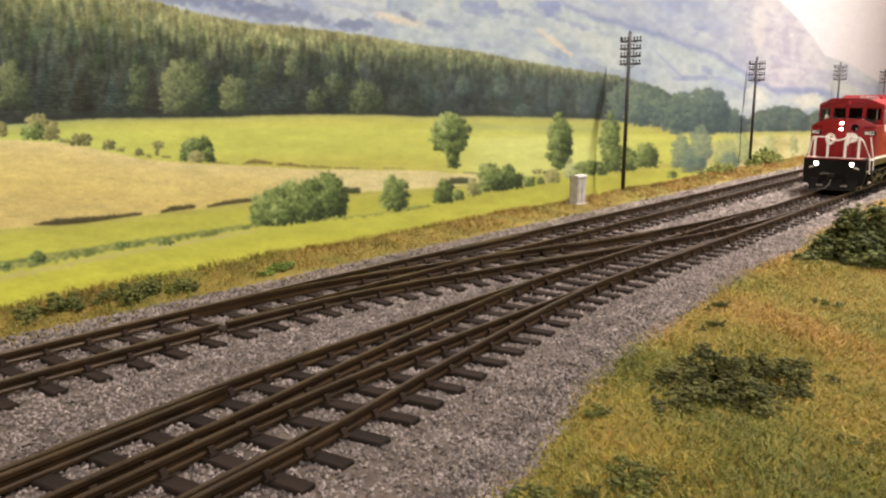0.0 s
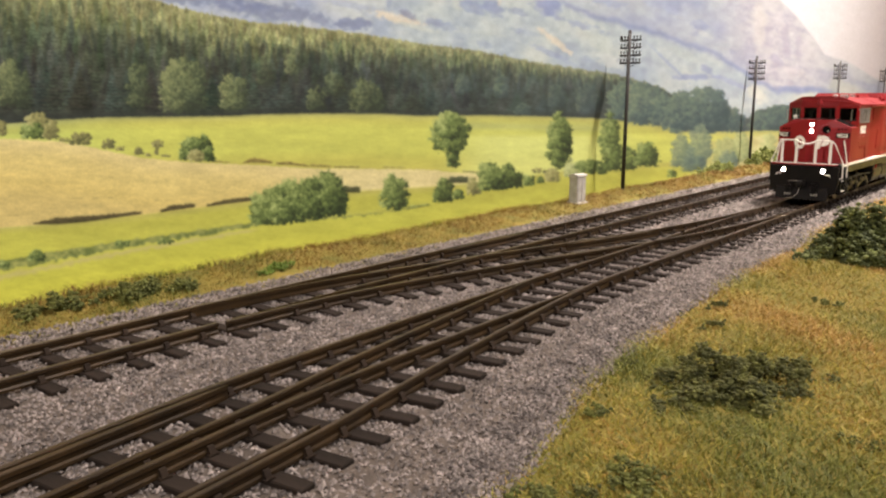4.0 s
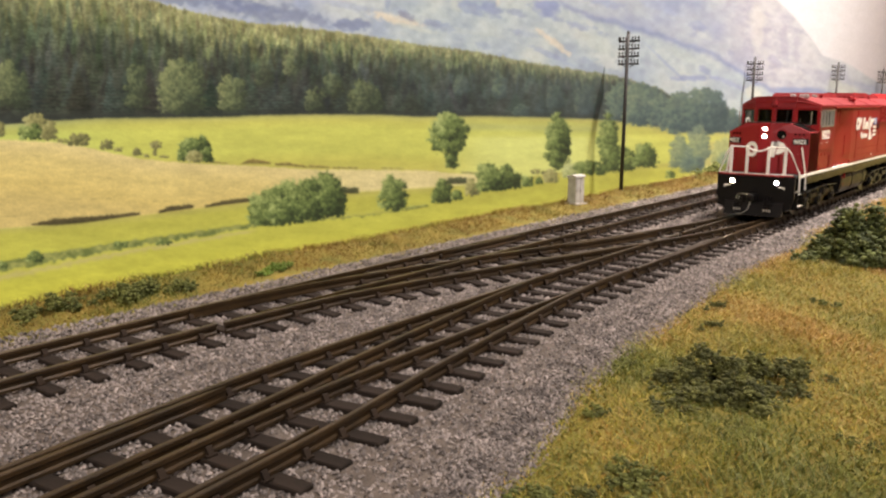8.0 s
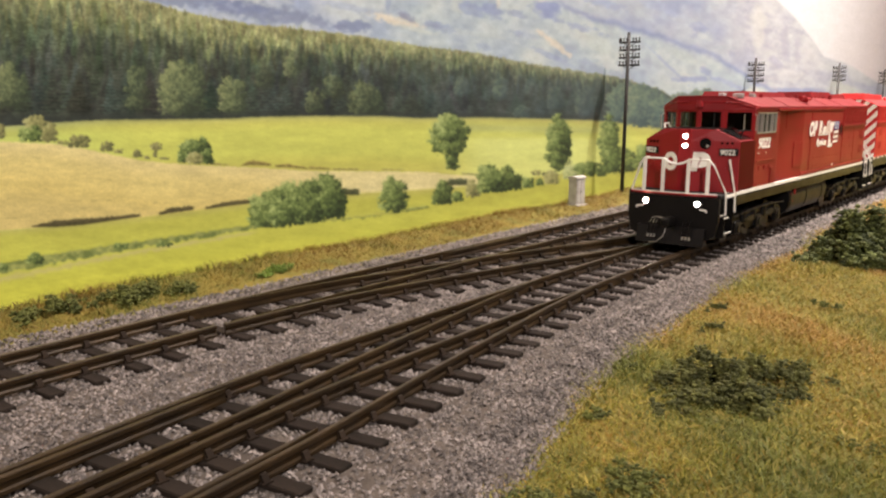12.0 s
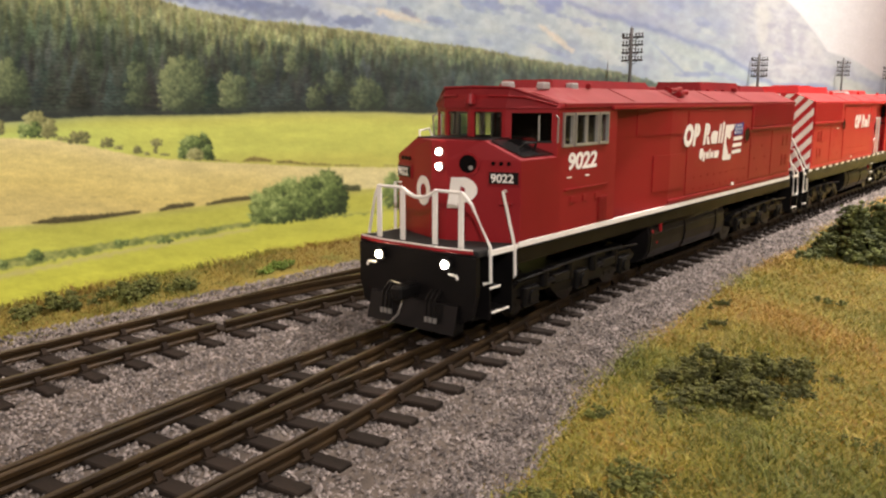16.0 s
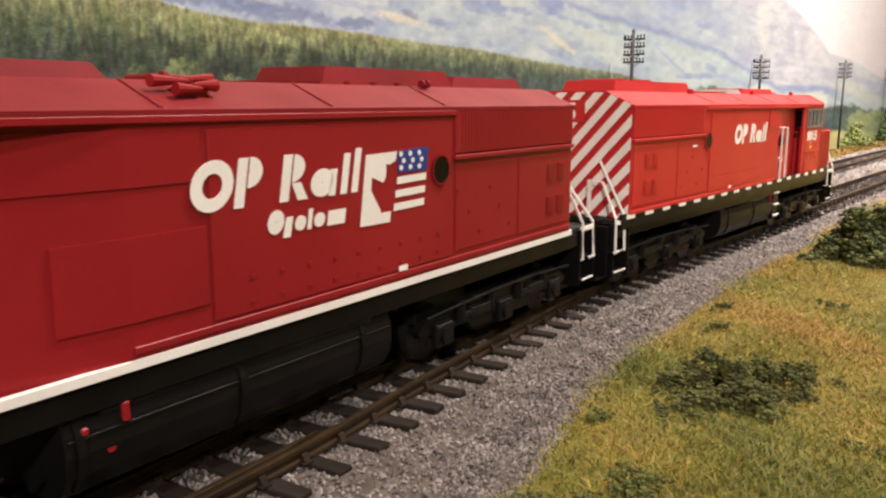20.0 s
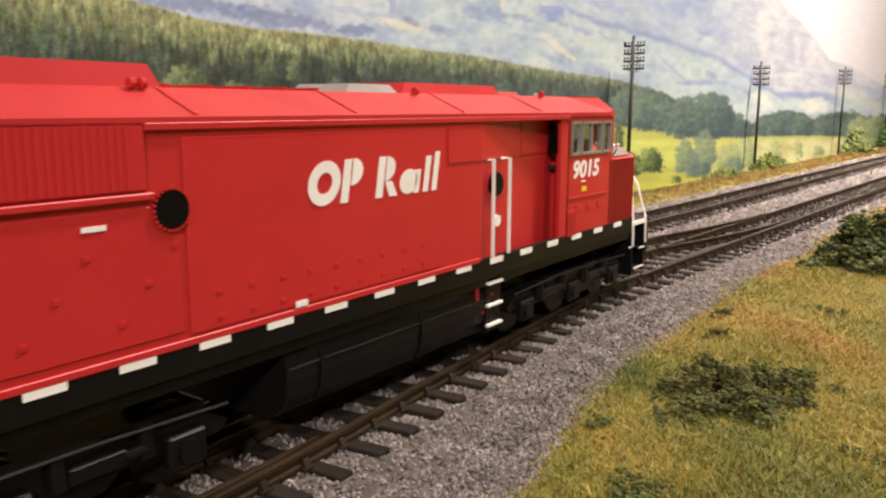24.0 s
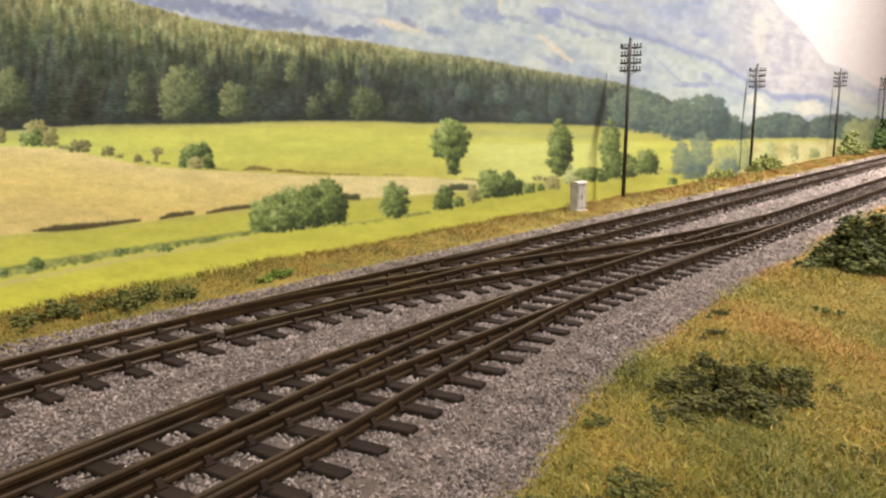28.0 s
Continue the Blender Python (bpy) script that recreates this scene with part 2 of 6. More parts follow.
GRASS_EDGE = curve_through([(-200, 20), (0, 45), (84, 61), (130, 71), (190, 80), (260, 83), (340, 86), (460, 89), (700, 86), (1000, 84)])
BALLAST_FAR, BOARD_Y = 185.0, 229.0


def offset(f, d):
    def g(x):
        x = np.asarray(x, float)
        s = (f(x + 1) - f(x - 1)) / 2
        return f(x) + d * np.sqrt(1 + s * s)
    return g


# ---------------------------------------------------------------- the room
def room():
    for name, b in (("wall_north", (-2600, 3600, 900, 960, -1000, 1400)), ("wall_south", (-2600, 3600, -2660, -2600, -1000, 1400)),
                    ("wall_west", (-2660, -2600, -2600, 900, -1000, 1400)), ("wall_east", (3600, 3660, -2600, 900, -1000, 1400))):
        tagged(part(name, box(B(), *b), PLASTER), "plain cream painted wall of the layout room", "wall", kind="structure")
    tagged(part("ceiling", box(B(), -2660, 3660, -2660, 960, 1400, 1440), PLASTER), "plain cream painted ceiling of the layout room", "ceiling", kind="structure")
    tagged(part("floor", box(B(), -2660, 3660, -2660, 960, -1040, -1000), mat("grey_carpet", S(110, 104, 98), S(92, 88, 84), 0.9, grain=4, blotch=90)), "plain grey carpeted floor under the layout", "floor", kind="structure")


room()


# ---------------------------------------------------------------- ground
def ground_height(x, y):
    """Turf level in front of the ballast shoulder and behind the far cess."""
    near = np.clip((GRASS_EDGE(x) - y) / 25, 0, 1)
    far = np.clip((y - BALLAST_FAR - 4) / 26, 0, 1)
    wave = 1.1 * np.sin(x / 23.0 + y / 31.0) + 0.8 * np.sin(x / 11.0 - y / 14.0)
    return -1.2 + near * (1.6 + wave) + far * (2.0 + 0.3 * wave) - 3.5 * np.clip((y - 219) / 5, 0, 1)


def ground():
    xs = np.concatenate([np.arange(-700, 40, 25), np.arange(40, 520, 5), np.arange(520, 1300, 15), np.arange(1300, 2400, 60)])
    ys = np.concatenate([np.arange(-600, -40, 40), np.arange(-40, 95, 5), np.arange(95, 190, 12), np.arange(190, 240, 3)])
    gx, gy = np.meshgrid(xs, ys, indexing="ij")
    v = np.stack([gx, gy, ground_height(gx, gy)], -1).reshape(-1, 3)
    n, k = len(ys), np.arange(len(xs) - 1)[:, None] * len(ys) + np.arange(len(ys) - 1)
    k = k.ravel()
    f = np.stack([k, k + n, k + n + 1, k + 1], 1)
    tagged(raw("ground", v, f, TURF), "olive and straw coloured scenic turf on the baseboard", "ground", kind="structure")
    base = part("baseboard", box(B(), -700, 2340, -600, 240, -90, -14), mat("plywood_edge", S(170, 140, 100), S(150, 120, 84), 0.6, stretch=(0.1, 1, 1)))
    for lx in (-650, 820, 2290):
        for ly in (-560, 200):
            part("baseboard_leg", box(B(), lx - 22, lx + 22, ly - 22, ly + 22, -1000, -90, 2), mat("planed_pine", S(188, 156, 112), S(166, 134, 92), 0.6, stretch=(1, 1, 0.1)), base)
    tagged(base, "thick plywood baseboard under the scenery", "baseboard", kind="structure")


ground()


def ballast():
    """The glued bed and loose granite chips over it."""
    xs = np.arange(-400, 1400, 4.0)
    rows = [0, 0.04, 0.1, 0.3, 0.5, 0.7, 0.9, 0.97, 1]
    drop = [-1.6, -0.3, 0.35, 0.35, 0.35, 0.35, 0.35, 0.0, -1.4]
    e = GRASS_EDGE(xs) - 5
    v = np.concatenate([np.stack([xs, e + (BALLAST_FAR + 3 - e) * r, np.full_like(xs, d) + rng.normal(0, 0.08, len(xs))], 1) for r, d in zip(rows, drop)])
    n, m = len(xs), len(rows)
    k = (np.arange(m - 1)[:, None] * n + np.arange(n - 1)).ravel()
    bed = raw("ballast_bed", v, np.stack([k, k + 1, k + 1 + n, k + n], 1), BED)
    tagged(bed, "pinkish grey granite ballast under both tracks", "ballast", kind="structure")
    # loose chips
    octa = np.array([(1, 0, 0), (-1, 0, 0), (0, 1, 0), (0, -1, 0), (0, 0, 1), (0, 0, -1)], float)
    tri = np.array([(0, 2, 4), (2, 1, 4), (1, 3, 4), (3, 0, 4), (2, 0, 5), (1, 2, 5), (3, 1, 5), (0, 3, 5)])
    chunks = []
    for x0, x1, per, size in ((10, 140, 2.4, 0.44), (140, 300, 1.6, 0.5), (300, 620, 0.5, 0.75), (620, 1250, 0.12, 1.2)):
        count = int((x1 - x0) * 135 * per)
        x = rng.uniform(x0, x1, count)
        e = GRASS_EDGE(x) - 4
        y = e + (BALLAST_FAR + 4 - e) * rng.uniform(0, 1, count)
        r = size * rng.uniform(0.6, 1.35, count)
        z = rng.uniform(0.05, 0.75, count) - 1.3 * np.clip((e + 7 - y) / 7, 0, 1)
        chunks.append(np.stack([x, y, z, r], 1))
        # loose stones spilt down the near shoulder
        some = count // 6
        x = rng.uniform(x0, x1, some)
        y = GRASS_EDGE(x) - 5 + 15 * rng.uniform(0, 1, some)
        chunks.append(np.stack([x, y, rng.uniform(-0.3, 0.2, some) - 1.2 * np.clip((GRASS_EDGE(x) + 3 - y) / 7, 0, 1), size * rng.uniform(0.6, 1.3, some)], 1))
    c = np.concatenate(chunks)
    keep = np.ones(len(c), bool)
    for x, lo, hi, s in SLEEPER_LIST:
        keep &= ~((np.abs(c[:, 0] - x - s * (c[:, 1] - (lo + hi) / 2)) < 1.75) & (c[:, 1] > lo - 0.2) & (c[:, 1] < hi + 0.2))
    c = c[keep]
    a = rng.uniform(0, 2 * np.pi, len(c))
    shape = octa[None] * rng.uniform(0.65, 1.2, (len(c), 6, 1)) * (c[:, 3])[:, None, None] * np.array([1, 0.85, 0.8])
    ca, sa = np.cos(a)[:, None], np.sin(a)[:, None]
    tilt = rng.normal(0, 0.5, (len(c), 1))
    v = np.stack([shape[..., 0] * ca - shape[..., 1] * sa, shape[..., 0] * sa + shape[..., 1] * ca, shape[..., 2] + tilt * shape[..., 0]], -1) + c[:, None, :3]
    f = (np.arange(len(c)) * 6)[:, None, None] + tri[None]
    tagged(raw("ballast_chips", v.reshape(-1, 3), f.reshape(-1, 3), STONE), "loose pinkish grey granite ballast chips between the sleepers", "ballast", kind="stuff")


# ---------------------------------------------------------------- tracks
def sweep_rail(f, x0, x1, name, parent, step=4.0, top=RAIL_TOP, taper=(0, 0)):
    """A bullhead rail along y = f(x); taper: how far its ends are planed to a blade."""
    xs = np.arange(x0, x1 + step, step)
    ys = f(xs)
    s = np.gradient(ys, xs)
    nx, ny = -s / np.sqrt(1 + s * s), 1 / np.sqrt(1 + s * s)
    prof = np.array([(-0.42, 0), (-0.42, 0.45), (-0.17, 0.75), (-0.17, 1.35), (-0.48, 1.55), (-0.48, 2.15), (-0.36, 2.3), (0.36, 2.3), (0.48, 2.15), (0.48, 1.55), (0.17, 1.35), (0.17, 0.75), (0.42, 0.45), (0.42, 0)])
    w = np.ones(len(xs))
    if taper[0]:
        w = np.minimum(w, np.clip((xs - x0) / taper[0], 0.2, 1))
    if taper[1]:
        w = np.minimum(w, np.clip((x1 - xs) / taper[1], 0.2, 1))
    v = np.stack([xs[:, None] + nx[:, None] * prof[:, 0] * w[:, None], ys[:, None] + ny[:, None] * prof[:, 0] * w[:, None], np.broadcast_to(top + (prof[:, 1] - 2.3) * (RAIL_TOP - SLEEPER_TOP) / 2.3, (len(xs), len(prof)))], -1)
    n, m = len(xs), len(prof)
    f2 = []
    for i in range(n - 1):
        for j in range(m):
            q = (j + 1) % m
            f2.append((i * m + j, i * m + q, (i + 1) * m + q, (i + 1) * m + j))
    f2 += [tuple(range(m))[::-1], tuple((n - 1) * m + j for j in range(m))]
    return raw(name, v.reshape(-1, 3), f2, RAIL, parent)


SLEEPER_LIST = []
X0, X1 = -148, 1290


def sleeper_mesh(length):
    bm = B()
    box(bm, -1.65, 1.65, -length / 2, length / 2, 0, 2.3, 0.22)
    for v in bm.verts:
        v.co *= 0.001
    me = bpy.data.meshes.new("sleeper")
    bm.to_mesh(me)
    bm.free()
    me.materials.append(SLEEPER)
    return me


def tracks():
    far = tagged(new("railway_track"), "brown weathered bullhead track on dark sleepers, beside the grassy verge", "railway track", "tracks")
    near = tagged(new("railway_track"), "brown weathered bullhead track with a turnout, carrying the train", "railway track", "tracks")
    cross = tagged(new("track_crossover"), "brown weathered crossover joining the two running tracks", "railway track", "tracks")
    for t in (far, near, cross):
        t.location = (0, 0, 0)
    g = 8.25
    a1, a2, b1, b4 = offset(mid_a, g), offset(mid_a, -g), offset(mid_b, g), offset(mid_b, -g)
    x1, x2, c1, c4 = offset(mid_x, g), offset(mid_x, -g), offset(mid_c, g), offset(mid_c, -g)
    sweep_rail(a1, X0, X1, "rail", far)
    sweep_rail(a2, X0, 108, "rail", far)
    sweep_rail(a2, 112, X1, "rail", far, taper=(60, 0))
    sweep_rail(b1, X0, 300, "rail", near)
    sweep_rail(b1, 304, 400, "rail", near, taper=(0, 60))
    sweep_rail(b4, 228, X1, "rail", near)
    sweep_rail(b4, X0, 224, "rail", near, taper=(0, 60))
    sweep_rail(c4, X0, 226, "rail", near)
    sweep_rail(c1, X0, 214, "rail", near, taper=(0, 70))
    sweep_rail(x1, 112, 400, "rail", cross, taper=(60, 0))
    sweep_rail(b1, 402, X1, "rail", near)
    sweep_rail(x2, 110, 402, "rail", cross, taper=(0, 60))
    # check rails beside the crossings
    for f, d, a, b, p in ((c4, 1.7, 34, 82, near), (b1, -1.7, 36, 84, near), (a1, -1.7, 212, 262, far), (b4, 1.7, 248, 300, near), (x2, 1.7, 214, 262, cross), (x1, -1.7, 250, 300, cross)):
        sweep_rail(offset(f, d), a, b, "check_rail", p, top=RAIL_TOP - 0.1, taper=(6, 6))
    lengths = {}
    chairs = {far: [], near: [], cross: []}
    beds = [(67.0 + 9.08 * i, True) for i in range(-23, 134)] + [(85.6 + 8.82 * i, False) for i in range(-26, 136)]
    for x, outer in beds:
        x += rnd.uniform(-0.25, 0.25)
        spans = []
        for f, lo, hi, owner, here, near_half, far_half in ((mid_a, X0, X1, far, outer, 15.0, 14.5), (mid_b, X0, X1, near, not outer, 15.2, 14.0), (mid_c, X0, 236, near, not outer, 15.2, 14.0), (mid_x, 118, 392, cross, outer == (x < 255), 15.2, 14.5)):
            if here and lo < x < hi:
                y = float(f(x))
                spans.append([y - near_half, y + far_half, float(f(x + 1) - f(x - 1)) / 2, owner])
        spans.sort(key=lambda q: q[0])
        joined = []
        for s in spans:
            if joined and s[0] < joined[-1][1] - 9:
                joined[-1][1] = max(joined[-1][1], s[1])
                if s[3] is not cross:
                    joined[-1][3] = s[3] if joined[-1][3] is cross else joined[-1][3]
            else:
                joined.append(list(s))
        for lo, hi, s, owner in joined:
            length = round((hi - lo) * 2) / 2
            if length not in lengths:
                lengths[length] = sleeper_mesh(length)
            y = (lo + hi) / 2
            ob = shared("sleeper", lengths[length], owner, pose(x / 1000, y / 1000, (SLEEPER_TOP - 2.3 + rnd.uniform(-0.12, 0.08)) / 1000, 0, 0, math.degrees(math.atan(s)) + rnd.uniform(-0.6, 0.6)))
            SLEEPER_LIST.append((x, lo, hi, -s))
            for f, p0, p1 in ((a1, X0, X1), (a2, X0, X1), (b1, X0, X1), (b4, X0, X1), (c4, X0, 230), (c1, X0, 205), (x1, 160, 395), (x2, 125, 350)):
                yy = float(f(x))
                if p0 < x < p1 and lo < yy < hi and x < 760:
                    chairs[owner].append((x, yy))
    for owner, some in chairs.items():
        if not some:
            continue
        unit = B()
        box(unit, -0.95, 0.95, -1.45, 1.45, 0, 0.3)
        for sgn in (-1, 1):
            prism(unit, [(sgn * 1.3, 0.3), (sgn * 0.42, 0.3), (sgn * 0.3, 1.5), (sgn * 0.7, 1.35)], "x", -0.55, 0.55)
        bmesh.ops.recalc_face_normals(unit, faces=unit.faces[:])
        uv = np.array([v.co[:] for v in unit.verts])
        unit.verts.index_update()
        uf = [[v.index for v in f.verts] for f in unit.faces]
        unit.free()
        pos = np.array([(x, y, SLEEPER_TOP - 0.02) for x, y in some])
        v = (uv[None] + pos[:, None]).reshape(-1, 3)
        f = [[k + i * len(uv) for k in q] for i in range(len(pos)) for q in uf]
        tagged(raw("rail_chair", v, f, CHAIR, owner, "small brown rail chairs"), kind="stuff")


tracks()


# ---------------------------------------------------------------- the printed backscene
def print_mat(name, c1, c2, blotch=10.0, grain=0.8, island=0.0, stretch=(1, 1, 1)):
    return mat("print_" + name, c1, c2, 0.55, grain=grain, blotch=blotch, bump=0.0, spec=0.25, island=island, stretch=stretch)


def backscene():
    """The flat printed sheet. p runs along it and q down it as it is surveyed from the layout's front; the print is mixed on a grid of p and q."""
    board = new("backdrop")
    tagged(board, "flat printed backscene board of fields, woods and a mountain", "backdrop", kind="structure")
    part("board_panel", box(B(), -500, 2300, BOARD_Y, BOARD_Y + 6, -12, 420), print_mat("sky", S(236, 214, 204), S(230, 212, 204), 160, 20), board, "pale pinkish white printed sky")
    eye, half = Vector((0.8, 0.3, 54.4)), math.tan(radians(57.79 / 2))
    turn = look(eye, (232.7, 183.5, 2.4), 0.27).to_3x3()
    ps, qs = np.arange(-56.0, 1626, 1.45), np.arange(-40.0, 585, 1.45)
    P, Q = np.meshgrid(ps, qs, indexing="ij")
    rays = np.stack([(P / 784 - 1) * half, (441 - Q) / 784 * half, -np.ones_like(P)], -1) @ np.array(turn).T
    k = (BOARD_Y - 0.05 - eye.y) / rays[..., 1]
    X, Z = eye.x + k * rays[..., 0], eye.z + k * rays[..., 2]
    C = np.zeros(P.shape + (3,))
    L = np.zeros(P.shape, int)
    names = []
    r = random.Random(5)

    def lattice(x, z, size, seed):
        """Smooth mottle between 0 and 1."""
        tab = np.random.default_rng(seed).random((97, 89))
        u, v = np.asarray(x) / size + 41.3, np.asarray(z) / size + 17.7
        i, j = np.floor(u).astype(int), np.floor(v).astype(int)
        fu, fv = u - i, v - j
        fu, fv = fu * fu * (3 - 2 * fu), fv * fv * (3 - 2 * fv)
        g = lambda di, dj: tab[(i + di) % 97, (j + dj) % 89]
        return (g(0, 0) * (1 - fu) + g(1, 0) * fu) * (1 - fv) + (g(0, 1) * (1 - fu) + g(1, 1) * fu) * fv

    def smooth(q):
        q = np.clip(q, 0, 1)
        return q * q * (3 - 2 * q)

    def tint(q, *stops):
        return np.stack([np.interp(q, [s[0] for s in stops], [s[i] for s in stops]) for i in (1, 2, 3)], -1)

    def line(*knots):
        kx, ky = [a for a, _ in knots], [b for _, b in knots]
        return lambda p: np.interp(p, kx, ky)

    def label(name, text):
        names.append((name, text))
        return len(names) - 1

    def lay(mask, colour, mark=None, win=None):
        i = win or (slice(None), slice(None))
        C[i] += (np.asarray(colour, float) - C[i]) * mask[..., None]
        if mark is not None:
            L[i] = np.where(mask > 0.5, mark, L[i])

    def window(p0, p1, q0, q1):
        return (slice(max(0, np.searchsorted(ps, p0)), max(1, np.searchsorted(ps, p1))), slice(max(0, np.searchsorted(qs, q0)), max(1, np.searchsorted(qs, q1))))

    N = {s: lattice(P, Q, s, int(s * 10)) for s in (2.2, 4.5, 9, 20, 46)}

    # sky and mountain
    sky = label("printed_sky", "overexposed cream and pink printed sky")
    C[:] = tint((P - 1370) / 200 + Q / 900, (0, 255, 246, 234), (0.6, 254, 236, 222), (1, 252, 226, 212))
    L[:] = sky
    mount = label("mountain_range", "hazy blue grey printed mountain and hillsides")
    skyline = line((1300, -90), (1350, -24), (1370, 0), (1390, 21), (1410, 40), (1430, 66), (1450, 93), (1461, 111), (1490, 117), (1512, 128), (1540, 146), (1580, 166), (1640, 180))
    streak = lattice(P * 0.45 - Q * 0.9, Q * 0.5 + P * 0.25, 7, 61)
    c = tint(0.7 * N[46] + 0.22 * N[20] + 0.08 * N[9], (0.25, 176, 178, 190), (0.5, 196, 194, 194), (0.75, 210, 207, 198))
    warm = smooth((P - 1240) / 130)
    c += (tint(0.5 * streak + 0.3 * N[20] + 0.2 * N[4.5], (0.2, 196, 184, 184), (0.5, 222, 208, 200), (0.8, 236, 222, 206)) - c) * warm[..., None] * 0.85
    lay(smooth((Q - skyline(P) + 3 * (N[9] - 0.5)) / 3), c, mount)
    ridge = line((940, -30), (1000, 18), (1060, 40), (1150, 66), (1200, 84), (1250, 101), (1300, 126), (1340, 156), (1380, 171), (1460, 172), (1640, 185))
    d = Q - ridge(P) + 8 * (N[20] - 0.5) + 3 * (N[4.5] - 0.5)
    low = tint(0.55 * N[46] + 0.3 * N[20] + 0.15 * N[9], (0.25, 182, 186, 186), (0.5, 203, 205, 194), (0.75, 220, 216, 196))
    lay(smooth(d / 5) * smooth((P - 560) / 200) * 0.85, low)
    lay(np.exp(-((d - 3) / 5.5) ** 2) * smooth((P - 960) / 60) * smooth((1500 - P) / 60) * 0.75, (152, 157, 182))

    def smear(p0, q0, rp, rq, lean, colour, alpha, seed=3):
        win = window(p0 - 2 * rp, p0 + 2 * rp, q0 - 2 * rq - abs(lean) * 2 * rp, q0 + 2 * rq + abs(lean) * 2 * rp)
        pp, qq = P[win], Q[win]
        if pp.size:
            d = np.hypot((pp - p0) / rp, (qq - q0 - lean * (pp - p0)) / rq) + 0.8 * (lattice(pp * 0.7, qq, max(4.0, 0.5 * rq), seed) - 0.5) + 0.2 * (lattice(pp, qq, 4, seed + 1) - 0.5)
            lay(alpha * smooth((1.3 - d) / 0.7), colour, win=win)

    blue, cream, peach = (146, 148, 163), (216, 212, 192), (242, 219, 186)
    for spot in ((330, 8, 82, 13, 0.06, blue, 0.85), (470, 32, 86, 17, 0.10, blue, 0.9), (430, 22, 60, 10, 0.1, (128, 132, 158), 0.5), (565, 48, 22, 9, 0.2, blue, 0.7), (625, 56, 32, 11, 0.1, (134, 138, 160), 0.8), (620, 22, 60, 6, 0.2, (176, 178, 192), 0.5),
                 (706, 46, 44, 8, 0.22, peach, 0.9), (745, 63, 34, 4, 0.25, cream, 0.8), (722, 40, 16, 8, 0.5, (150, 146, 158), 0.7), (775, 55, 26, 7, 0.3, (152, 156, 176), 0.65), (690, 12, 6, 16, 0.0, (156, 160, 178), 0.6),
                 (812, 18, 10, 20, 0.6, cream, 0.7), (836, 24, 24, 12, 0.3, (160, 165, 184), 0.7), (874, 28, 18, 12, 0.4, (158, 162, 184), 0.7), (884, 6, 5, 14, 0.1, peach, 0.6), (918, 34, 18, 6, 0.2, (158, 162, 180), 0.6), (972, 24, 26, 18, 0.25, (152, 157, 188), 0.8),
                 (1030, 22, 36, 8, 0.35, (200, 200, 198), 0.6), (1040, 62, 34, 7, 0.3, (160, 166, 188), 0.6), (1060, 12, 50, 8, 0.3, (176, 182, 202), 0.6), (985, 88, 30, 7, 0.75, peach, 0.85), (1062, 88, 24, 18, 0.5, (218, 216, 196), 0.8), (1080, 122, 22, 12, 0.3, (232, 226, 206), 0.7),
                 (975, 108, 40, 6, 0.45, (166, 170, 188), 0.6), (860, 92, 14, 8, 0.3, (170, 174, 186), 0.55), (830, 68, 60, 5, 0.12, (208, 207, 192), 0.5), (790, 60, 16, 8, 0.3, (176, 180, 190), 0.5), (930, 70, 24, 6, 0.2, (178, 181, 188), 0.5), (1180, 122, 34, 4, 0.95, (170, 176, 194), 0.6), (1232, 150, 36, 5, 0.0, (158, 163, 188), 0.7), (1252, 138, 12, 7, 0.6, (160, 164, 188), 0.6),
                 (1215, 112, 26, 9, 0.4, (212, 212, 194), 0.6), (1240, 60, 15, 10, 0.2, (164, 168, 190), 0.7), (1252, 74, 14, 7, 0.2, (222, 216, 198), 0.6), (1236, 4, 12, 6, 0.2, (160, 166, 190), 0.6), (1190, 40, 50, 9, 0.35, (206, 205, 204), 0.5), (1160, 18, 40, 10, 0.4, (184, 188, 206), 0.4), (1150, 130, 40, 6, 0.3, (206, 206, 200), 0.5),
                 (1345, 60, 12, 40, 0.9, (240, 224, 202), 0.5), (1392, 80, 7, 34, 0.8, (190, 178, 182), 0.5), (1415, 100, 5, 24, 0.7, (196, 182, 184), 0.45), (1375, 120, 16, 10, 0.7, (192, 182, 188), 0.6), (1400, 140, 26, 8, 0.2, (236, 220, 206), 0.5), (1330, 112, 12, 14, 0.4, (196, 190, 194), 0.4), (1435, 110, 18, 26, 0.7, (228, 212, 202), 0.5),
                 (1310, 165, 40, 5, 0.4, (176, 178, 196), 0.6), (1410, 172, 44, 5, 0.05, (162, 164, 186), 0.75), (1342, 182, 18, 13, 0.4, (246, 234, 204), 0.9), (1432, 192, 32, 14, 0.1, (244, 230, 200), 0.9), (1500, 150, 14, 18, 0.8, (206, 196, 196), 0.6), (1500, 172, 36, 14, 0.4, (226, 216, 192), 0.7), (1540, 168, 30, 7, 0.3, (196, 190, 198), 0.6), (1560, 195, 40, 10, 0.1, (222, 212, 188), 0.6)):
        smear(*spot)
    for n in range(60):
        p0 = r.uniform(380, 1300)
        q0 = r.uniform(-20, 60 + (p0 - 300) * 0.1)
        smear(p0, q0, r.uniform(5, 22), r.uniform(2, 6), r.uniform(0.0, 0.5), r.choice([(164, 168, 186), (178, 181, 190), (212, 210, 200), (220, 214, 196), (188, 192, 186)]), r.uniform(0.15, 0.42), 7 + n % 5)
    C *= (1 + (0.03 * (N[4.5] - 0.5) + 0.04 * (N[9] - 0.5)) * (L == mount))[..., None]

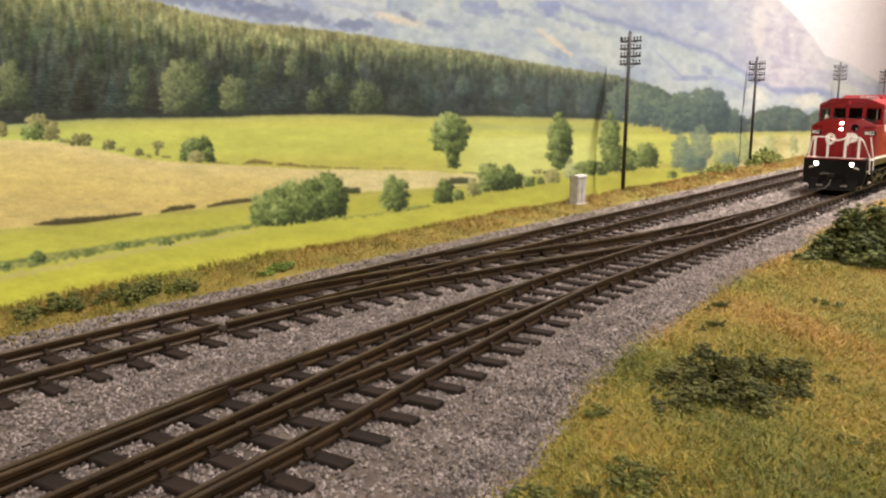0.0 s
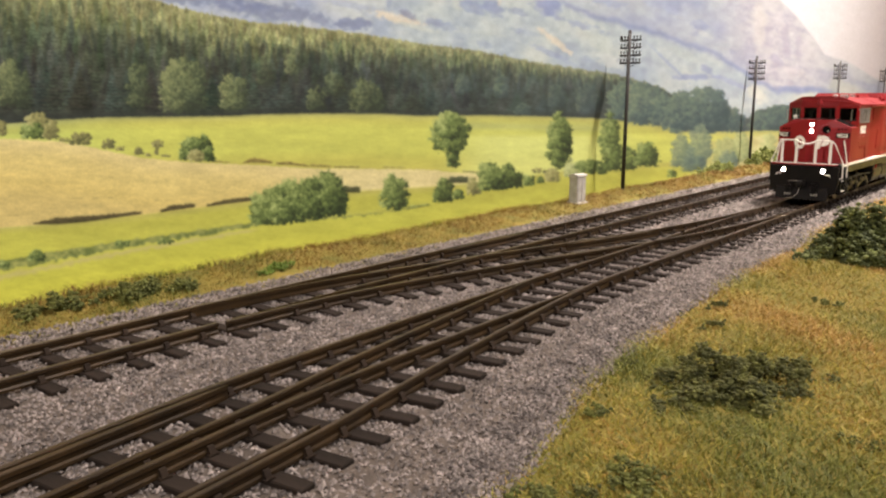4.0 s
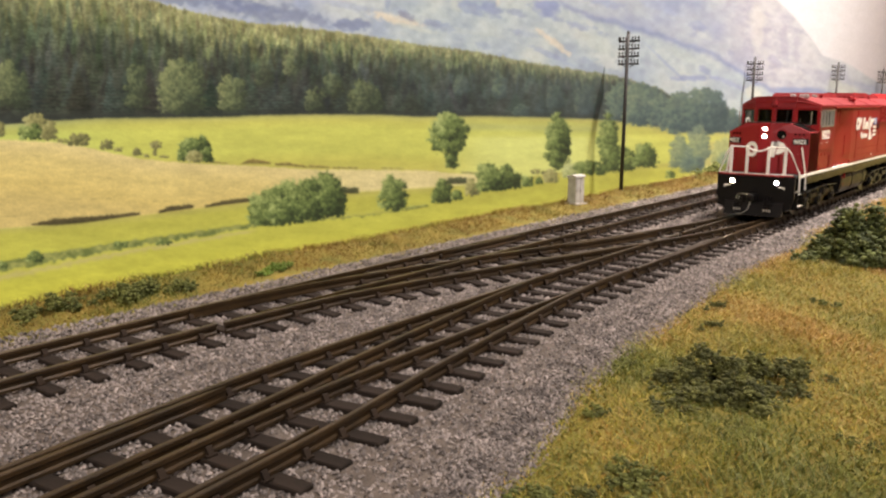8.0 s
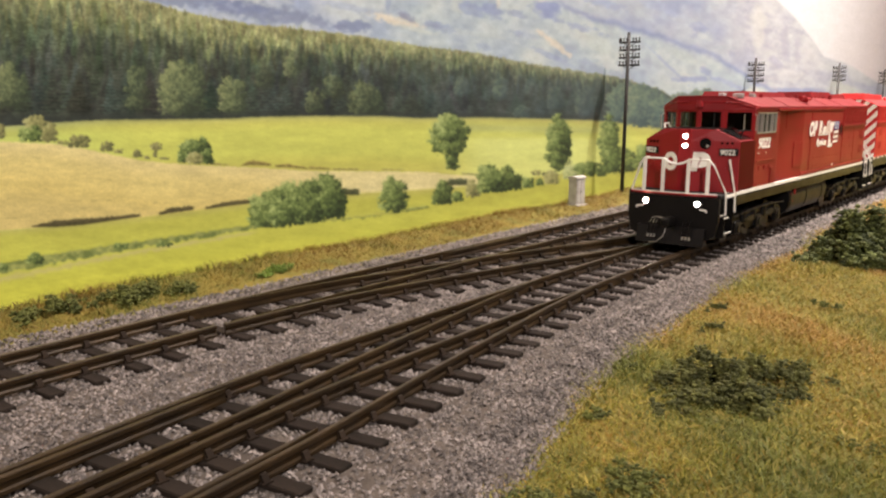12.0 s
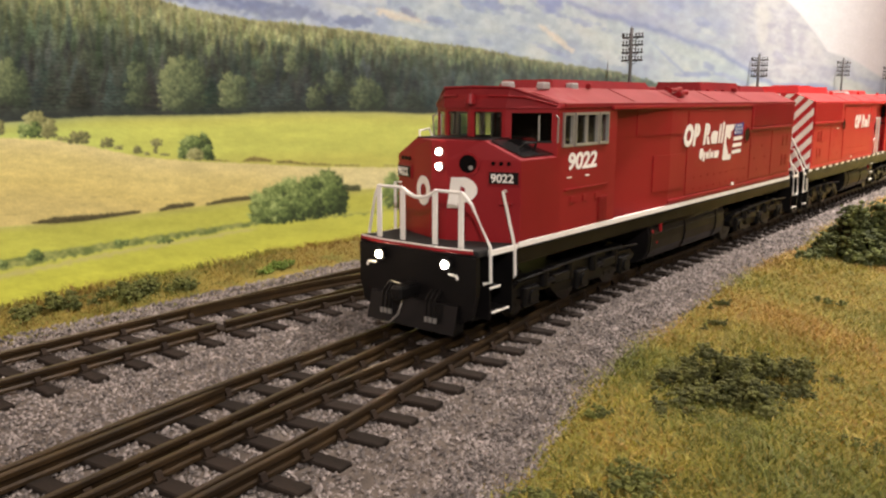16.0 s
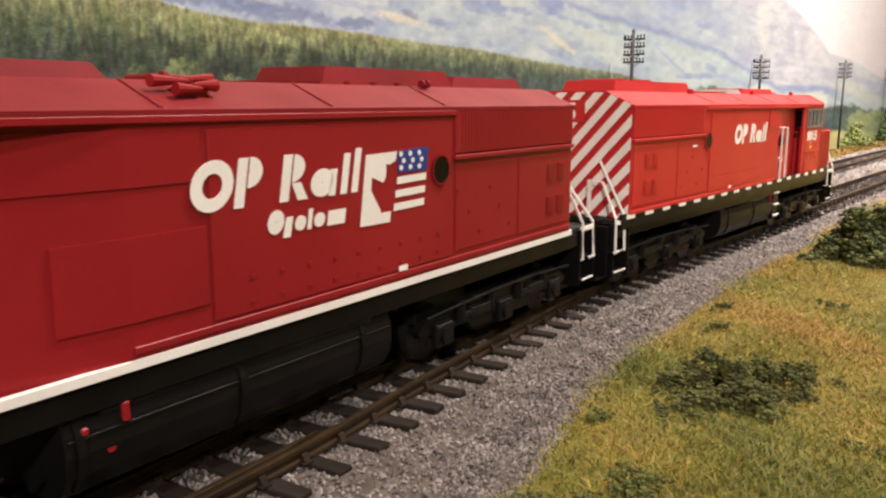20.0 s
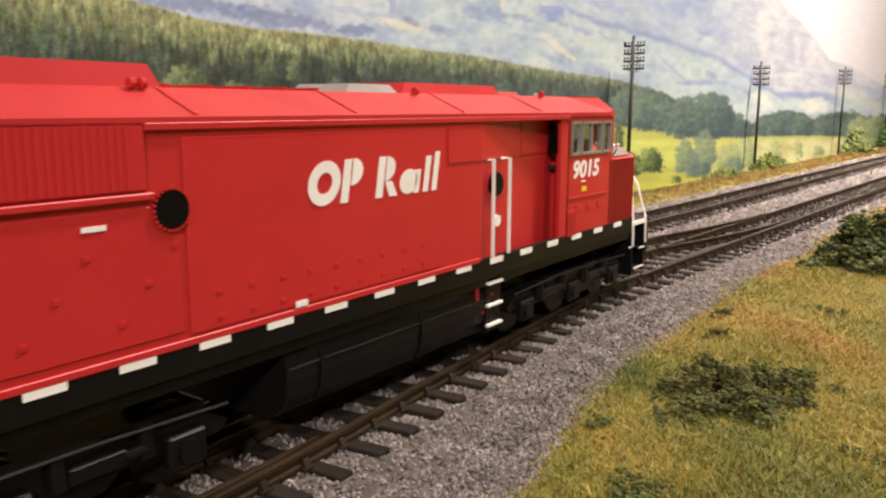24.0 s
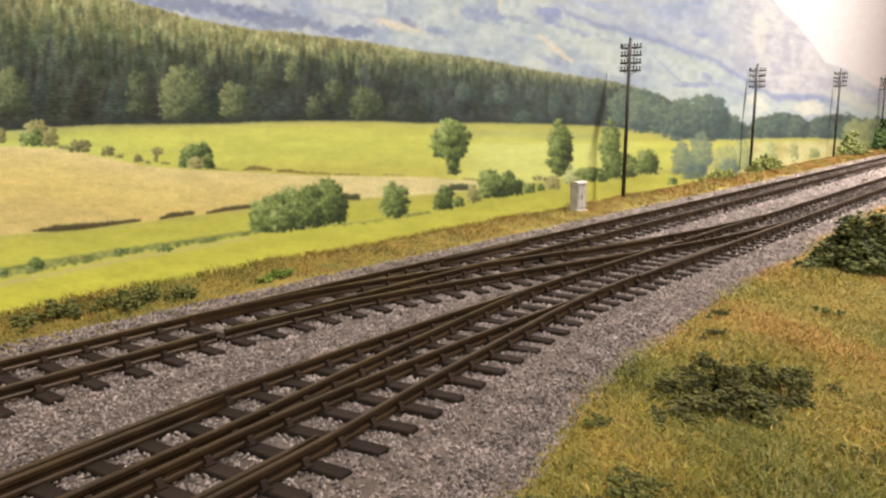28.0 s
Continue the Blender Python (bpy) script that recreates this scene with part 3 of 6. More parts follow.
    # fields
    wood_low = line((-60, 238), (40, 231), (100, 226), (150, 223), (200, 221), (400, 219), (450, 216.5), (500, 215), (600, 214), (680, 215), (740, 218), (860, 217), (960, 219), (1050, 222), (1100, 225), (1150, 233), (1200, 243), (1300, 247), (1420, 245), (1640, 240))
    wood_top = line((-60, -60), (150, -26), (230, 0), (300, 20), (350, 33), (400, 42), (450, 52), (500, 55), (550, 61), (600, 67), (650, 74), (700, 82), (760, 91), (800, 96), (850, 103), (900, 113), (950, 122), (1000, 130), (1040, 136), (1080, 142), (1120, 152), (1170, 166), (1192, 180), (1290, 200), (1320, 224), (1345, 204), (1415, 202), (1428, 214), (1450, 206), (1480, 200), (1520, 209), (1640, 216))
    wheat_top = line((-60, 252), (0, 257), (100, 262), (150, 270), (200, 281), (250, 291), (300, 296), (350, 300), (430, 303), (500, 307), (560, 310), (640, 311), (760, 312), (800, 317), (900, 322), (1000, 312), (1640, 260))
    hedge = line((-60, 420), (60, 411), (245, 393), (290, 387), (455, 367), (600, 353), (640, 350), (760, 343), (830, 337), (900, 326), (1000, 314), (1640, 262))
    ditch = line((-60, 494), (0, 483), (100, 466), (175, 453), (250, 441), (300, 433), (400, 418), (450, 410), (520, 405), (600, 398), (660, 392), (720, 384), (760, 376), (900, 352), (1000, 334), (1640, 268))
    fine = lattice(P * 0.22, Q, 2.4, 71) - 0.5
    broad = lattice(P * 0.25, Q, 11, 72) - 0.5
    meadow = label("printed_meadow", "bright yellow green printed meadow under the wood")
    c = tint((Q - wood_low(P)) / 85, (0, 196, 184, 104), (0.14, 214, 201, 96), (0.3, 217, 208, 98), (0.75, 211, 202, 95), (1, 206, 191, 90))
    c += (np.array((-12.0, -4, 4)) * smooth((300 - P) / 300)[..., None])
    band = np.exp(-((Q - 236 - 0.02 * (P - 850)) / 8) ** 2) * smooth((P - 780) / 60) * smooth((1130 - P) / 60)
    c += (np.array((196, 192, 116.0)) - c) * 0.7 * band[..., None]
    c += (np.array((234, 228, 132.0)) - c) * (smooth((P - 760) / 120) * smooth((1180 - P) / 160) * smooth((Q - 246) / 14) * 0.75)[..., None]
    c = c * (1 + 0.05 * fine + 0.08 * broad)[..., None]
    lay(smooth((Q - wood_low(P) + 5 + 1.5 * (N[4.5] - 0.5)) / 2.5), c, meadow)
    wheat = label("wheat_field", "golden printed wheat field with faint tramlines")
    c = tint((Q - wheat_top(P)) / 110, (0, 232, 203, 134), (0.3, 230, 199, 121), (0.7, 227, 194, 113), (1, 220, 188, 113))
    c += (np.array((234, 208, 142.0)) - c) * smooth((P - 420) / 260)[..., None]
    c = c * (1 + 0.07 * fine + 0.08 * broad + 0.05 * (N[2.2] - 0.5))[..., None]
    lay(smooth((Q - wheat_top(P) + 2 * (N[4.5] - 0.5)) / 2.5) * smooth((hedge(P) - Q + 3) / 4) * smooth((905 - P) / 60), c, wheat)
    for q0, p0, p1 in ((365, 95, 240), (327, 180, 240), (322, 60, 105), (395, -20, 50), (368, 255, 310)):
        lay(np.exp(-((Q - q0 + 0.02 * (P - p0)) / 1.3) ** 2) * smooth((P - p0) / 20) * smooth((p1 - P) / 20) * smooth((lattice(P, Q * 0, 9, 73) - 0.42) / 0.2) * 0.55, (168, 142, 84))
    lower = label("printed_pasture", "yellow printed pasture on both sides of a ditch")
    c = tint((Q - hedge(P)) / 110, (0, 190, 174, 92), (0.12, 198, 186, 80), (0.5, 204, 193, 80), (1, 206, 194, 74))
    c = c * (1 + 0.06 * fine + 0.09 * broad)[..., None]
    lay(smooth((Q - hedge(P) - 1 + 2 * (N[4.5] - 0.5)) / 3), c, lower)
    d = Q - ditch(P) + 5 * (N[9] - 0.5) + 3 * (N[4.5] - 0.5)
    wide = line((-60, 13), (100, 10), (260, 7.5), (430, 6), (520, 3.5), (700, 2.6), (760, 1.6))(P)
    lay(smooth((wide - np.abs(d)) / 3.5) * smooth((780 - P) / 60) * 0.85, tint(N[9] * 0.5 + N[4.5] * 0.5, (0.25, 104, 112, 62), (0.5, 136, 138, 78), (0.8, 170, 162, 92)))
    lay(np.exp(-((d - 1.7 * wide) / (0.5 * wide)) ** 2) * smooth((470 - P) / 40) * 0.65, (206, 184, 122))
    lay(np.exp(-((d + 1.5 * wide) / (0.3 * wide)) ** 2) * smooth((P - 480) / 40) * smooth((720 - P) / 60) * 0.5, (184, 170, 100))
    straw = label("printed_verge", "straw coloured printed grassland at the valley's end")
    c = tint(0.6 * N[20] + 0.4 * N[4.5], (0.25, 196, 174, 112), (0.5, 216, 194, 132), (0.8, 228, 210, 150))
    lay(smooth((Q - line((1180, 320), (1240, 262), (1330, 250), (1640, 240))(P)) / 8) * smooth((P - 1200) / 110) * 0.9, c, straw)

    # woods
    wood = label("conifer_wood", "dark green printed conifer plantation, paler along its top")
    top, base = wood_top(P), wood_low(P)
    f = (Q - top) / np.maximum(8, base - top)
    pale = line((-60, 0.36), (0, 0.33), (300, 0.31), (500, 0.23), (700, 0.19), (900, 0.14), (1050, 0.1), (1120, 0.02), (1640, 0.0))
    FIR = ((0, 172, 161, 108), (0.35, 152, 145, 96), (0.72, 122, 121, 82), (0.95, 98, 100, 72), (1.25, 79, 82, 64), (1.7, 69, 71, 59), (2.6, 62, 64, 56))
    hazy = np.array((122, 132, 124.0))
    far = lambda p: 0.30 * np.clip((p - 560) / 480, 0, 1) + 0.1 * np.clip((p - 1150) / 200, 0, 1)
    c = tint(f / np.maximum(0.06, pale(P)), *FIR)
    c += (hazy - c) * far(P)[..., None]
    lay(smooth((Q - top + 5 * (N[4.5] - 0.5)) / 3) * smooth((base - Q + 2 * (N[4.5] - 0.5)) / 2.5), c, wood)
    rows = 19
    for row in range(rows):
        g = row / (rows - 1)
        p0 = -60.0 + r.uniform(0, 8)
        while p0 < 1130:
            t0, b0 = float(wood_top(p0)), float(wood_low(p0))
            span, pl = b0 - t0, max(0.06, float(pale(p0)))
            depth = g * 0.62
            tip = t0 + span * (depth + r.gauss(0, 0.018))
            w = (6.0 + 29 * g ** 1.15) * r.uniform(0.6, 1.3) * (0.55 + 0.45 * min(1, span / 190))
            h = min(b0 - tip + 1, (16 + 96 * g) * r.uniform(0.8, 1.25) * (0.5 + 0.5 * min(1, span / 200)))
            win = window(p0 - 1.4 * w, p0 + 1.4 * w, tip - 3, tip + h * 1.05)
            pp, qq = P[win], Q[win]
            if pp.size and h > 4:
                v, u = (qq - tip) / h, (pp - p0) / w
                tiers = 5 + int(h / 9)
                jag = np.abs(((v * tiers + 0.35 * np.abs(u) + 0.6 * (lattice(pp, qq, 5, 80 + row) - 0.5)) % 1.0))
                reach = (0.10 + 0.85 * np.clip(v, 0, 1) ** 0.8) * (0.72 + 0.38 * jag) * (1 + 0.3 * (lattice(pp, qq, 3.5, 81) - 0.5))
                m = smooth((reach - np.abs(u)) / 0.28) * smooth((v + 0.01) / 0.03) * smooth((1.05 - v) / 0.35)
                tone = tint(np.array(depth / pl + r.gauss(0, 0.2) + 0.25 * g), *FIR)
                tone = tone * r.uniform(0.78, 1.2) + np.array((r.uniform(-5, 5), r.uniform(-2, 6), r.uniform(-5, 5)))
                shade = 1.06 - 0.2 * u - 0.22 * v + (0.2 + 0.25 * g) * (jag - 0.5) + 0.30 * (lattice(pp * 0.7, qq, 2.6, 83) - 0.5)
                tone = tone * shade[..., None]
                tone += (hazy - tone) * float(far(p0))
                lay(0.88 * m, tone, win=win)
            p0 += w * r.uniform(0.6, 1.5)
    C *= (1 + (0.20 * (N[9] - 0.5) + 0.22 * (N[20] - 0.5)) * (L == wood))[..., None]
    # bare lower branches and brown floor in the near plantation
    brown = smooth((lattice(P * 0.3, Q, 3.4, 84) - 0.5) / 0.3) * smooth((f - 0.5) / 0.2) * smooth((700 - P) / 250) * smooth((base - Q) / 6) * (f < 1)
    lay(0.17 * brown, (116, 102, 86))
    lay(smooth((f - 0.9) / 0.08) * smooth((base - Q) / 3) * smooth((1080 - P) / 60) * 0.5, (58, 60, 52))

    WOOD_LEAF = ((0, 58, 63, 46), (0.3, 82, 88, 60), (0.55, 112, 116, 76), (0.8, 144, 146, 92), (1.05, 170, 168, 110))
    LEAF = ((0, 46, 54, 33), (0.3, 74, 84, 46), (0.55, 108, 118, 62), (0.8, 148, 156, 86), (1.05, 186, 188, 112))
    OLIVE_LEAF = ((0, 92, 88, 56), (0.4, 128, 120, 72), (0.75, 164, 152, 92), (1.05, 196, 182, 118))
    HAZE_LEAF = ((0, 74, 86, 82), (0.4, 94, 107, 97), (0.75, 120, 131, 106), (1.05, 150, 156, 118))
    PALE_LEAF = ((0, 124, 128, 82), (0.4, 156, 158, 100), (0.75, 188, 186, 118), (1.05, 212, 206, 140))

    def crown(p0, qb, w, h, mark, leaf=LEAF, tone0=0.0, alpha=1.0, tree=False, count=0, soft=0.36):
        """A leafy crown built of lit clumps, back ones first."""
        lobes = []
        for i in range(count or int(12 + 0.35 * (w + h))):
            a, d = r.uniform(0, 6.283), r.random() ** 0.55
            u, v = d * math.cos(a), d * math.sin(a)
            if tree:
                u *= 0.55 + 0.45 * math.cos((v - 0.1) * 1.3)
            elif v > 0.2:
                u *= 1.05
            s = r.uniform(0.15, 0.27) * min(w, h) * (1.1 - 0.35 * d)
            lobes.append((p0 + u * (w / 2 - 0.7 * s), qb - h / 2 + v * (h / 2 - 0.7 * s), s, u, v))
        lobes.append((p0, qb - h * (0.5 if tree else 0.36), 0.42 * min(w, h), 0, -1.1))
        if not tree:
            lobes += [(p0 + e * w * 0.27, qb - h * 0.22, 0.2 * min(w, h) + 0.06 * w, e, -1.05) for e in (-1, 0, 1)]
        lobes.sort(key=lambda q: q[4])
        win = window(p0 - 0.75 * w, p0 + 0.75 * w, qb - 1.2 * h, qb + 4)
        pp, qq = P[win], Q[win]
        if not pp.size:
            return
        rag = 0.75 * (lattice(pp, qq, max(2.4, 0.06 * w), 91) - 0.5) + 0.4 * (lattice(pp, qq, 2.0, 92) - 0.5)
        speck = 0.5 * (lattice(pp, qq, 2.6, 93) - 0.5) + 0.4 * (lattice(pp, qq, 4.6, 94) - 0.5)
        full = np.zeros(pp.shape)
        out = np.zeros(pp.shape + (3,))
        for lp, lq, s, u, v in lobes:
            du, dv = (pp - lp) / s, (qq - lq) / (s * 0.92)
            m = smooth((1.05 - np.hypot(du, dv) - rag) / soft)
            lit = 0.34 + tone0 - 0.20 * u - 0.16 * v - 0.2 * du - 0.3 * dv + 0.8 * speck + r.uniform(-0.1, 0.1)
            out += (tint(lit, *leaf) - out) * np.where(full > 0.02, m, 1.0)[..., None]
            full = np.maximum(full, m)
        full *= smooth((qb + 1.5 - qq + 3 * rag) / 2.5)
        lay(alpha * full, out, mark, win)

    # broadleaved trees along the wood's edge
    for spec in ((22, 206, 60, 92, 0.04, 0.8), (325, 216, 84, 106, 0.08, 0.85), (414, 212, 52, 74, 0.14, 0.85), (245, 212, 46, 92, -0.08, 0.7), (560, 212, 36, 48, -0.02, 0.75), (650, 213, 62, 66, -0.02, 0.75), (590, 186, 40, 46, 0.02, 0.6), (515, 150, 24, 48, 0.22, 0.6), (470, 170, 34, 60, -0.05, 0.5), (820, 180, 30, 40, 0.16, 0.5), (888, 190, 30, 46, 0.16, 0.5), (925, 217, 34, 22, 0.2, 0.6), (985, 205, 34, 44, 0.1, 0.5), (1040, 216, 44, 60, 0.0, 0.5)):
        crown(spec[0], spec[1], spec[2], spec[3], wood, WOOD_LEAF if spec[0] < 700 else HAZE_LEAF, spec[4] - 0.06, spec[5])
    grove = label("printed_grove", "hazy rounded printed broadleaf trees at the wood's end")
    for spec in ((1105, 230, 60, 78, 0.05), (1140, 236, 70, 84, 0.1), (1172, 240, 44, 66, 0.0), (1300, 250, 40, 46, -0.02), (1210, 247, 74, 74, -0.05), (1250, 247, 84, 80, -0.08), (1230, 250, 110, 40, -0.15), (1345, 244, 40, 36, -0.02), (1380, 244, 74, 46, -0.1), (1412, 246, 36, 42, -0.05), (1462, 246, 56, 44, -0.05), (1500, 248, 50, 48, -0.02), (1550, 250, 70, 44, 0.1)):
        crown(*spec[:4], grove, HAZE_LEAF, spec[4], 0.95)

    # hedgerow between the meadow and the wheat
    for knots, tall, shade in ((((58, 410), (100, 410), (150, 406), (248, 392)), (3, 12, 11, 5), (78, 68, 44)), (((284, 389), (300, 386), (343, 380)), (5, 10, 7), (78, 68, 44)), (((366, 379), (400, 374), (458, 367)), (5, 9, 8), (84, 74, 46)), (((604, 354), (636, 354)), (11, 11), (70, 70, 44)), (((796, 337), (828, 337)), (11, 11), (74, 76, 50)),
                               (((428, 302), (446, 301), (480, 302)), (2, 9, 5), (134, 112, 62)), (((490, 304), (512, 305), (546, 308)), (4, 6, 3), (130, 110, 62)), (((550, 308), (585, 309)), (5, 3), (140, 122, 66)), (((592, 310), (635, 310)), (4, 3), (148, 134, 74)), (((680, 310), (716, 310)), (3, 2), (160, 148, 84)), (((375, 300), (405, 301)), (5, 2), (150, 134, 76)), (((820, 318), (870, 321)), (4, 3), (158, 150, 92)), (((720, 385), (760, 377)), (8, 5), (146, 146, 76))):
        mark = label("field_hedge", "dark printed field hedge")
        p0, p1 = knots[0][0], knots[-1][0]
        low_q = line(*knots)
        high = line(*[(kp, t) for (kp, _), t in zip(knots, tall)])
        win = window(p0 - 6, p1 + 6, knots[0][1] - 45, knots[0][1] + 8)
        pp, qq = P[win], Q[win]
        rag = 3.2 * (lattice(pp, qq, 4, 95) - 0.5)
        m = smooth((low_q(pp) - qq + 1.5) / 3) * smooth((qq - low_q(pp) + high(pp) + rag + 1) / 2.5) * smooth((pp - p0 + 4) / 6) * smooth((p1 + 4 - pp) / 6)
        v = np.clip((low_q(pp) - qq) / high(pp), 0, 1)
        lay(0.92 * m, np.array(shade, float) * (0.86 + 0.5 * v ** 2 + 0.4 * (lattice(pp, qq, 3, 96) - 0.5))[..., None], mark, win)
    for p0, qb, w, h, leaf, t0 in ((2, 254, 20, 32, OLIVE_LEAF, 0.0), (64, 244, 48, 34, OLIVE_LEAF, 0.2), (58, 259, 50, 30, LEAF, 0.12), (89, 262, 30, 40, OLIVE_LEAF, 0.12), (140, 270, 46, 24, OLIVE_LEAF, -0.05), (112, 264, 22, 8, OLIVE_LEAF, 0.1), (191, 277, 24, 21, OLIVE_LEAF, 0.0), (212, 280, 20, 9, OLIVE_LEAF, 0.15), (245, 287, 17, 15, OLIVE_LEAF, -0.08), (262, 290, 14, 7, OLIVE_LEAF, 0.1), (276, 289, 9, 22, OLIVE_LEAF, 0.05), (278, 274, 24, 15, OLIVE_LEAF, 0.15), (292, 291, 22, 6, OLIVE_LEAF, 0.0), (330, 299, 30, 44, LEAF, 0.14), (352, 290, 46, 40, LEAF, -0.02), (368, 300, 26, 30, LEAF, 0.0), (346, 300, 34, 24, OLIVE_LEAF, 0.24)):
        crown(p0, qb, w, h, label("hedgerow_bush", "small olive printed bush in the hedgerow"), leaf, t0)
    # field trees and bushes
    for p0, qb, w, h, leaf, t0, tree in ((0, 489, 30, 16, LEAF, 0.2, False), (62, 476, 34, 22, LEAF, 0.1, False), (215, 450, 30, 14, LEAF, 0.2, False), (290, 446, 34, 12, LEAF, 0.16, False), (575, 398, 76, 84, LEAF, -0.02, False), (530, 404, 90, 78, LEAF, 0.02, False), (588, 396, 52, 60, LEAF, -0.1, False), (480, 412, 82, 74, LEAF, 0.1, False), (510, 408, 70, 50, LEAF, 0.06, False), (548, 402, 50, 40, LEAF, -0.12, False),
                                        (698, 387, 51, 66, LEAF, 0.06, False), (785, 373, 40, 46, LEAF, -0.08, False), (811, 367, 22, 20, LEAF, 0.05, False), (838, 360, 28, 34, OLIVE_LEAF, 0.16, False), (866, 352, 44, 56, LEAF, 0.14, False), (902, 347, 54, 44, LEAF, -0.1, False), (880, 350, 40, 30, LEAF, -0.15, False), (936, 343, 24, 24, LEAF, 0.14, False), (957, 338, 16, 14, LEAF, 0.02, False), (978, 336, 30, 26, OLIVE_LEAF, 0.3, False), (955, 320, 30, 10, OLIVE_LEAF, 0.1, False), (1012, 330, 30, 36, PALE_LEAF, 0.2, False),
                                        (802, 314, 24, 46, LEAF, -0.1, False), (795, 288, 74, 82, LEAF, 0.2, True), (796, 262, 56, 54, LEAF, 0.22, True), (990, 318, 50, 110, LEAF, 0.1, True), (996, 300, 34, 80, LEAF, -0.05, True), (1048, 322, 62, 28, LEAF, 0.08, False), (1080, 306, 42, 96, LEAF, 0.1, True), (1090, 318, 40, 50, LEAF, -0.06, False), (1114, 316, 30, 44, LEAF, 0.0, False), (1145, 309, 46, 46, LEAF, 0.04, False),
                                        (1208, 316, 42, 66, HAZE_LEAF, 0.16, False), (1240, 312, 48, 80, HAZE_LEAF, 0.3, True), (1228, 318, 44, 34, HAZE_LEAF, 0.0, False), (1190, 328, 18, 16, LEAF, 0.1, False), (1286, 314, 46, 62, PALE_LEAF, 0.0, False), (1312, 300, 34, 56, PALE_LEAF, 0.1, False), (1290, 312, 34, 34, HAZE_LEAF, 0.2, False), (1362, 292, 30, 44, PALE_LEAF, 0.1, False), (1405, 292, 18, 46, PALE_LEAF, -0.05, True), (1440, 280, 20, 18, PALE_LEAF, -0.1, False), (1530, 278, 90, 70, PALE_LEAF, 0.1, False)):
        name, text = ("field_tree", "tall green printed field tree") if tree else ("field_bush", "rounded green printed bush in the fields")
        crown(p0, qb, w, h, label(name, text), leaf, t0, 0.97 if p0 < 1200 else 0.8, tree)

    # the print's own softness and a faint mottle
    for axis in (0, 1):
        C = 0.5 * C + 0.25 * (np.roll(C, 1, axis) + np.roll(C, -1, axis))
    # ink darkened rightwards and at upper right to offset the lamps' stronger light there
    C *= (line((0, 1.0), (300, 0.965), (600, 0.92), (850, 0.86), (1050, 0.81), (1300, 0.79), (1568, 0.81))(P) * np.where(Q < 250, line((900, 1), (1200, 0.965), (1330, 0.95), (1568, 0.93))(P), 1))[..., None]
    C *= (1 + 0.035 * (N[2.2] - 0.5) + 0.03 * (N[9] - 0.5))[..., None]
    INK = mat("printing_ink", S(200, 200, 200), None, 0.6, bump=0, spec=0.2)
    att = INK.node_tree.nodes.new("ShaderNodeAttribute")
    att.attribute_name = "ink"
    INK.node_tree.links.new(att.outputs["Color"], INK.node_tree.nodes["Principled BSDF"].inputs["Base Color"])
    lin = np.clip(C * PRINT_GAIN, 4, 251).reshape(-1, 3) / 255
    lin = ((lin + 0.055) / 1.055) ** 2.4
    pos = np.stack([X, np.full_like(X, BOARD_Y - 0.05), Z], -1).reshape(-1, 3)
    n, m = P.shape
    k = (np.arange(n - 1)[:, None] * m + np.arange(m - 1)).ravel()
    quads = np.stack([k, k + 1, k + m + 1, k + m], 1)
    mark = L.ravel()[k]
    good = (Z.ravel()[k] > -9) & (Z.ravel()[k] < 415) & (X.ravel()[k] < 2290)
    for i, (name, text) in enumerate(names):
        q = quads[good & (mark == i)]
        if len(q) < 4:
            continue
        used, back = np.unique(q, return_inverse=True)
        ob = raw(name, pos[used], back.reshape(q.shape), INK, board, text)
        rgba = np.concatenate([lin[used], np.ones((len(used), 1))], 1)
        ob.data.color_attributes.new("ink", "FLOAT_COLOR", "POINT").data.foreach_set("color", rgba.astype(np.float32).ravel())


PRINT_GAIN = np.array((0.95, 1.02, 1.10))
backscene()


# ---------------------------------------------------------------- telegraph poles, cabinet
def telegraph_pole(x, y, z, h, lean):
    p = tagged(new("telegraph_pole"), "black brown four-armed telegraph pole on the grassy verge", "telegraph pole", "poles along the verge")
    p.matrix_world = pose(x / 1000, y / 1000, z / 1000, lean, 0, 82)
    part("pole_shaft", cyl(B(), (0, 0, h / 2 - 4), "z", 1.25, h + 8, 12, 0.95), POLE, p, smooth=True)
    part("pole_cap", cyl(B(), (0, 0, h + 0.7), "z", 1.15, 1.4, 10, 0.3), POLE, p)
    for k in range(4):
        zz = h - 4.6 - k * 4.4
        arm = part("cross_arm", box(B(), -7.2, 7.2, -1.7, -0.9, zz - 0.55, zz + 0.55, 0.12), POLE, p)
        for s in (-6.4, -4.2, 2.2 * -1, 2.2, 4.2, 6.4):
            bm = cyl(B(), (s, -1.3, zz + 1.2), "z", 0.3, 1.4, 6)
            cyl(bm, (s, -1.3, zz + 2.0), "z", 0.62, 1.1, 8, 0.42)
            part("insulator", bm, POLE, arm, smooth=True)
        bm = tube(B(), [(-4.5, -0.9, zz - 0.3), (0, -1.1, zz - 2.6), (4.5, -0.9, zz - 0.3)], 0.22, 5)
        part("arm_brace", bm, POLE, p)
    for k in range(7):
        zz = 26 + k * 5.2
        part("step_iron", box(B(), -0.2, 0.2, -2.6 if k % 2 else 0.9, -0.9 if k % 2 else 2.6, zz, zz + 0.4), POLE, p)
    part("finial_can", cyl(B(), (6.6, -1.3, h - 3.0), "z", 0.95, 2.2, 10, 0.8), POLE, p, smooth=True)
    return p


for spec in ((451, 216.4, 0.5, 94.0, 0.4), (703, 221, 4.4, 86.5, 0.2), (995, 221, 2.4, 96.0, 0.2), (1255, 221, 2.2, 98, 0.2)):
    telegraph_pole(*spec)


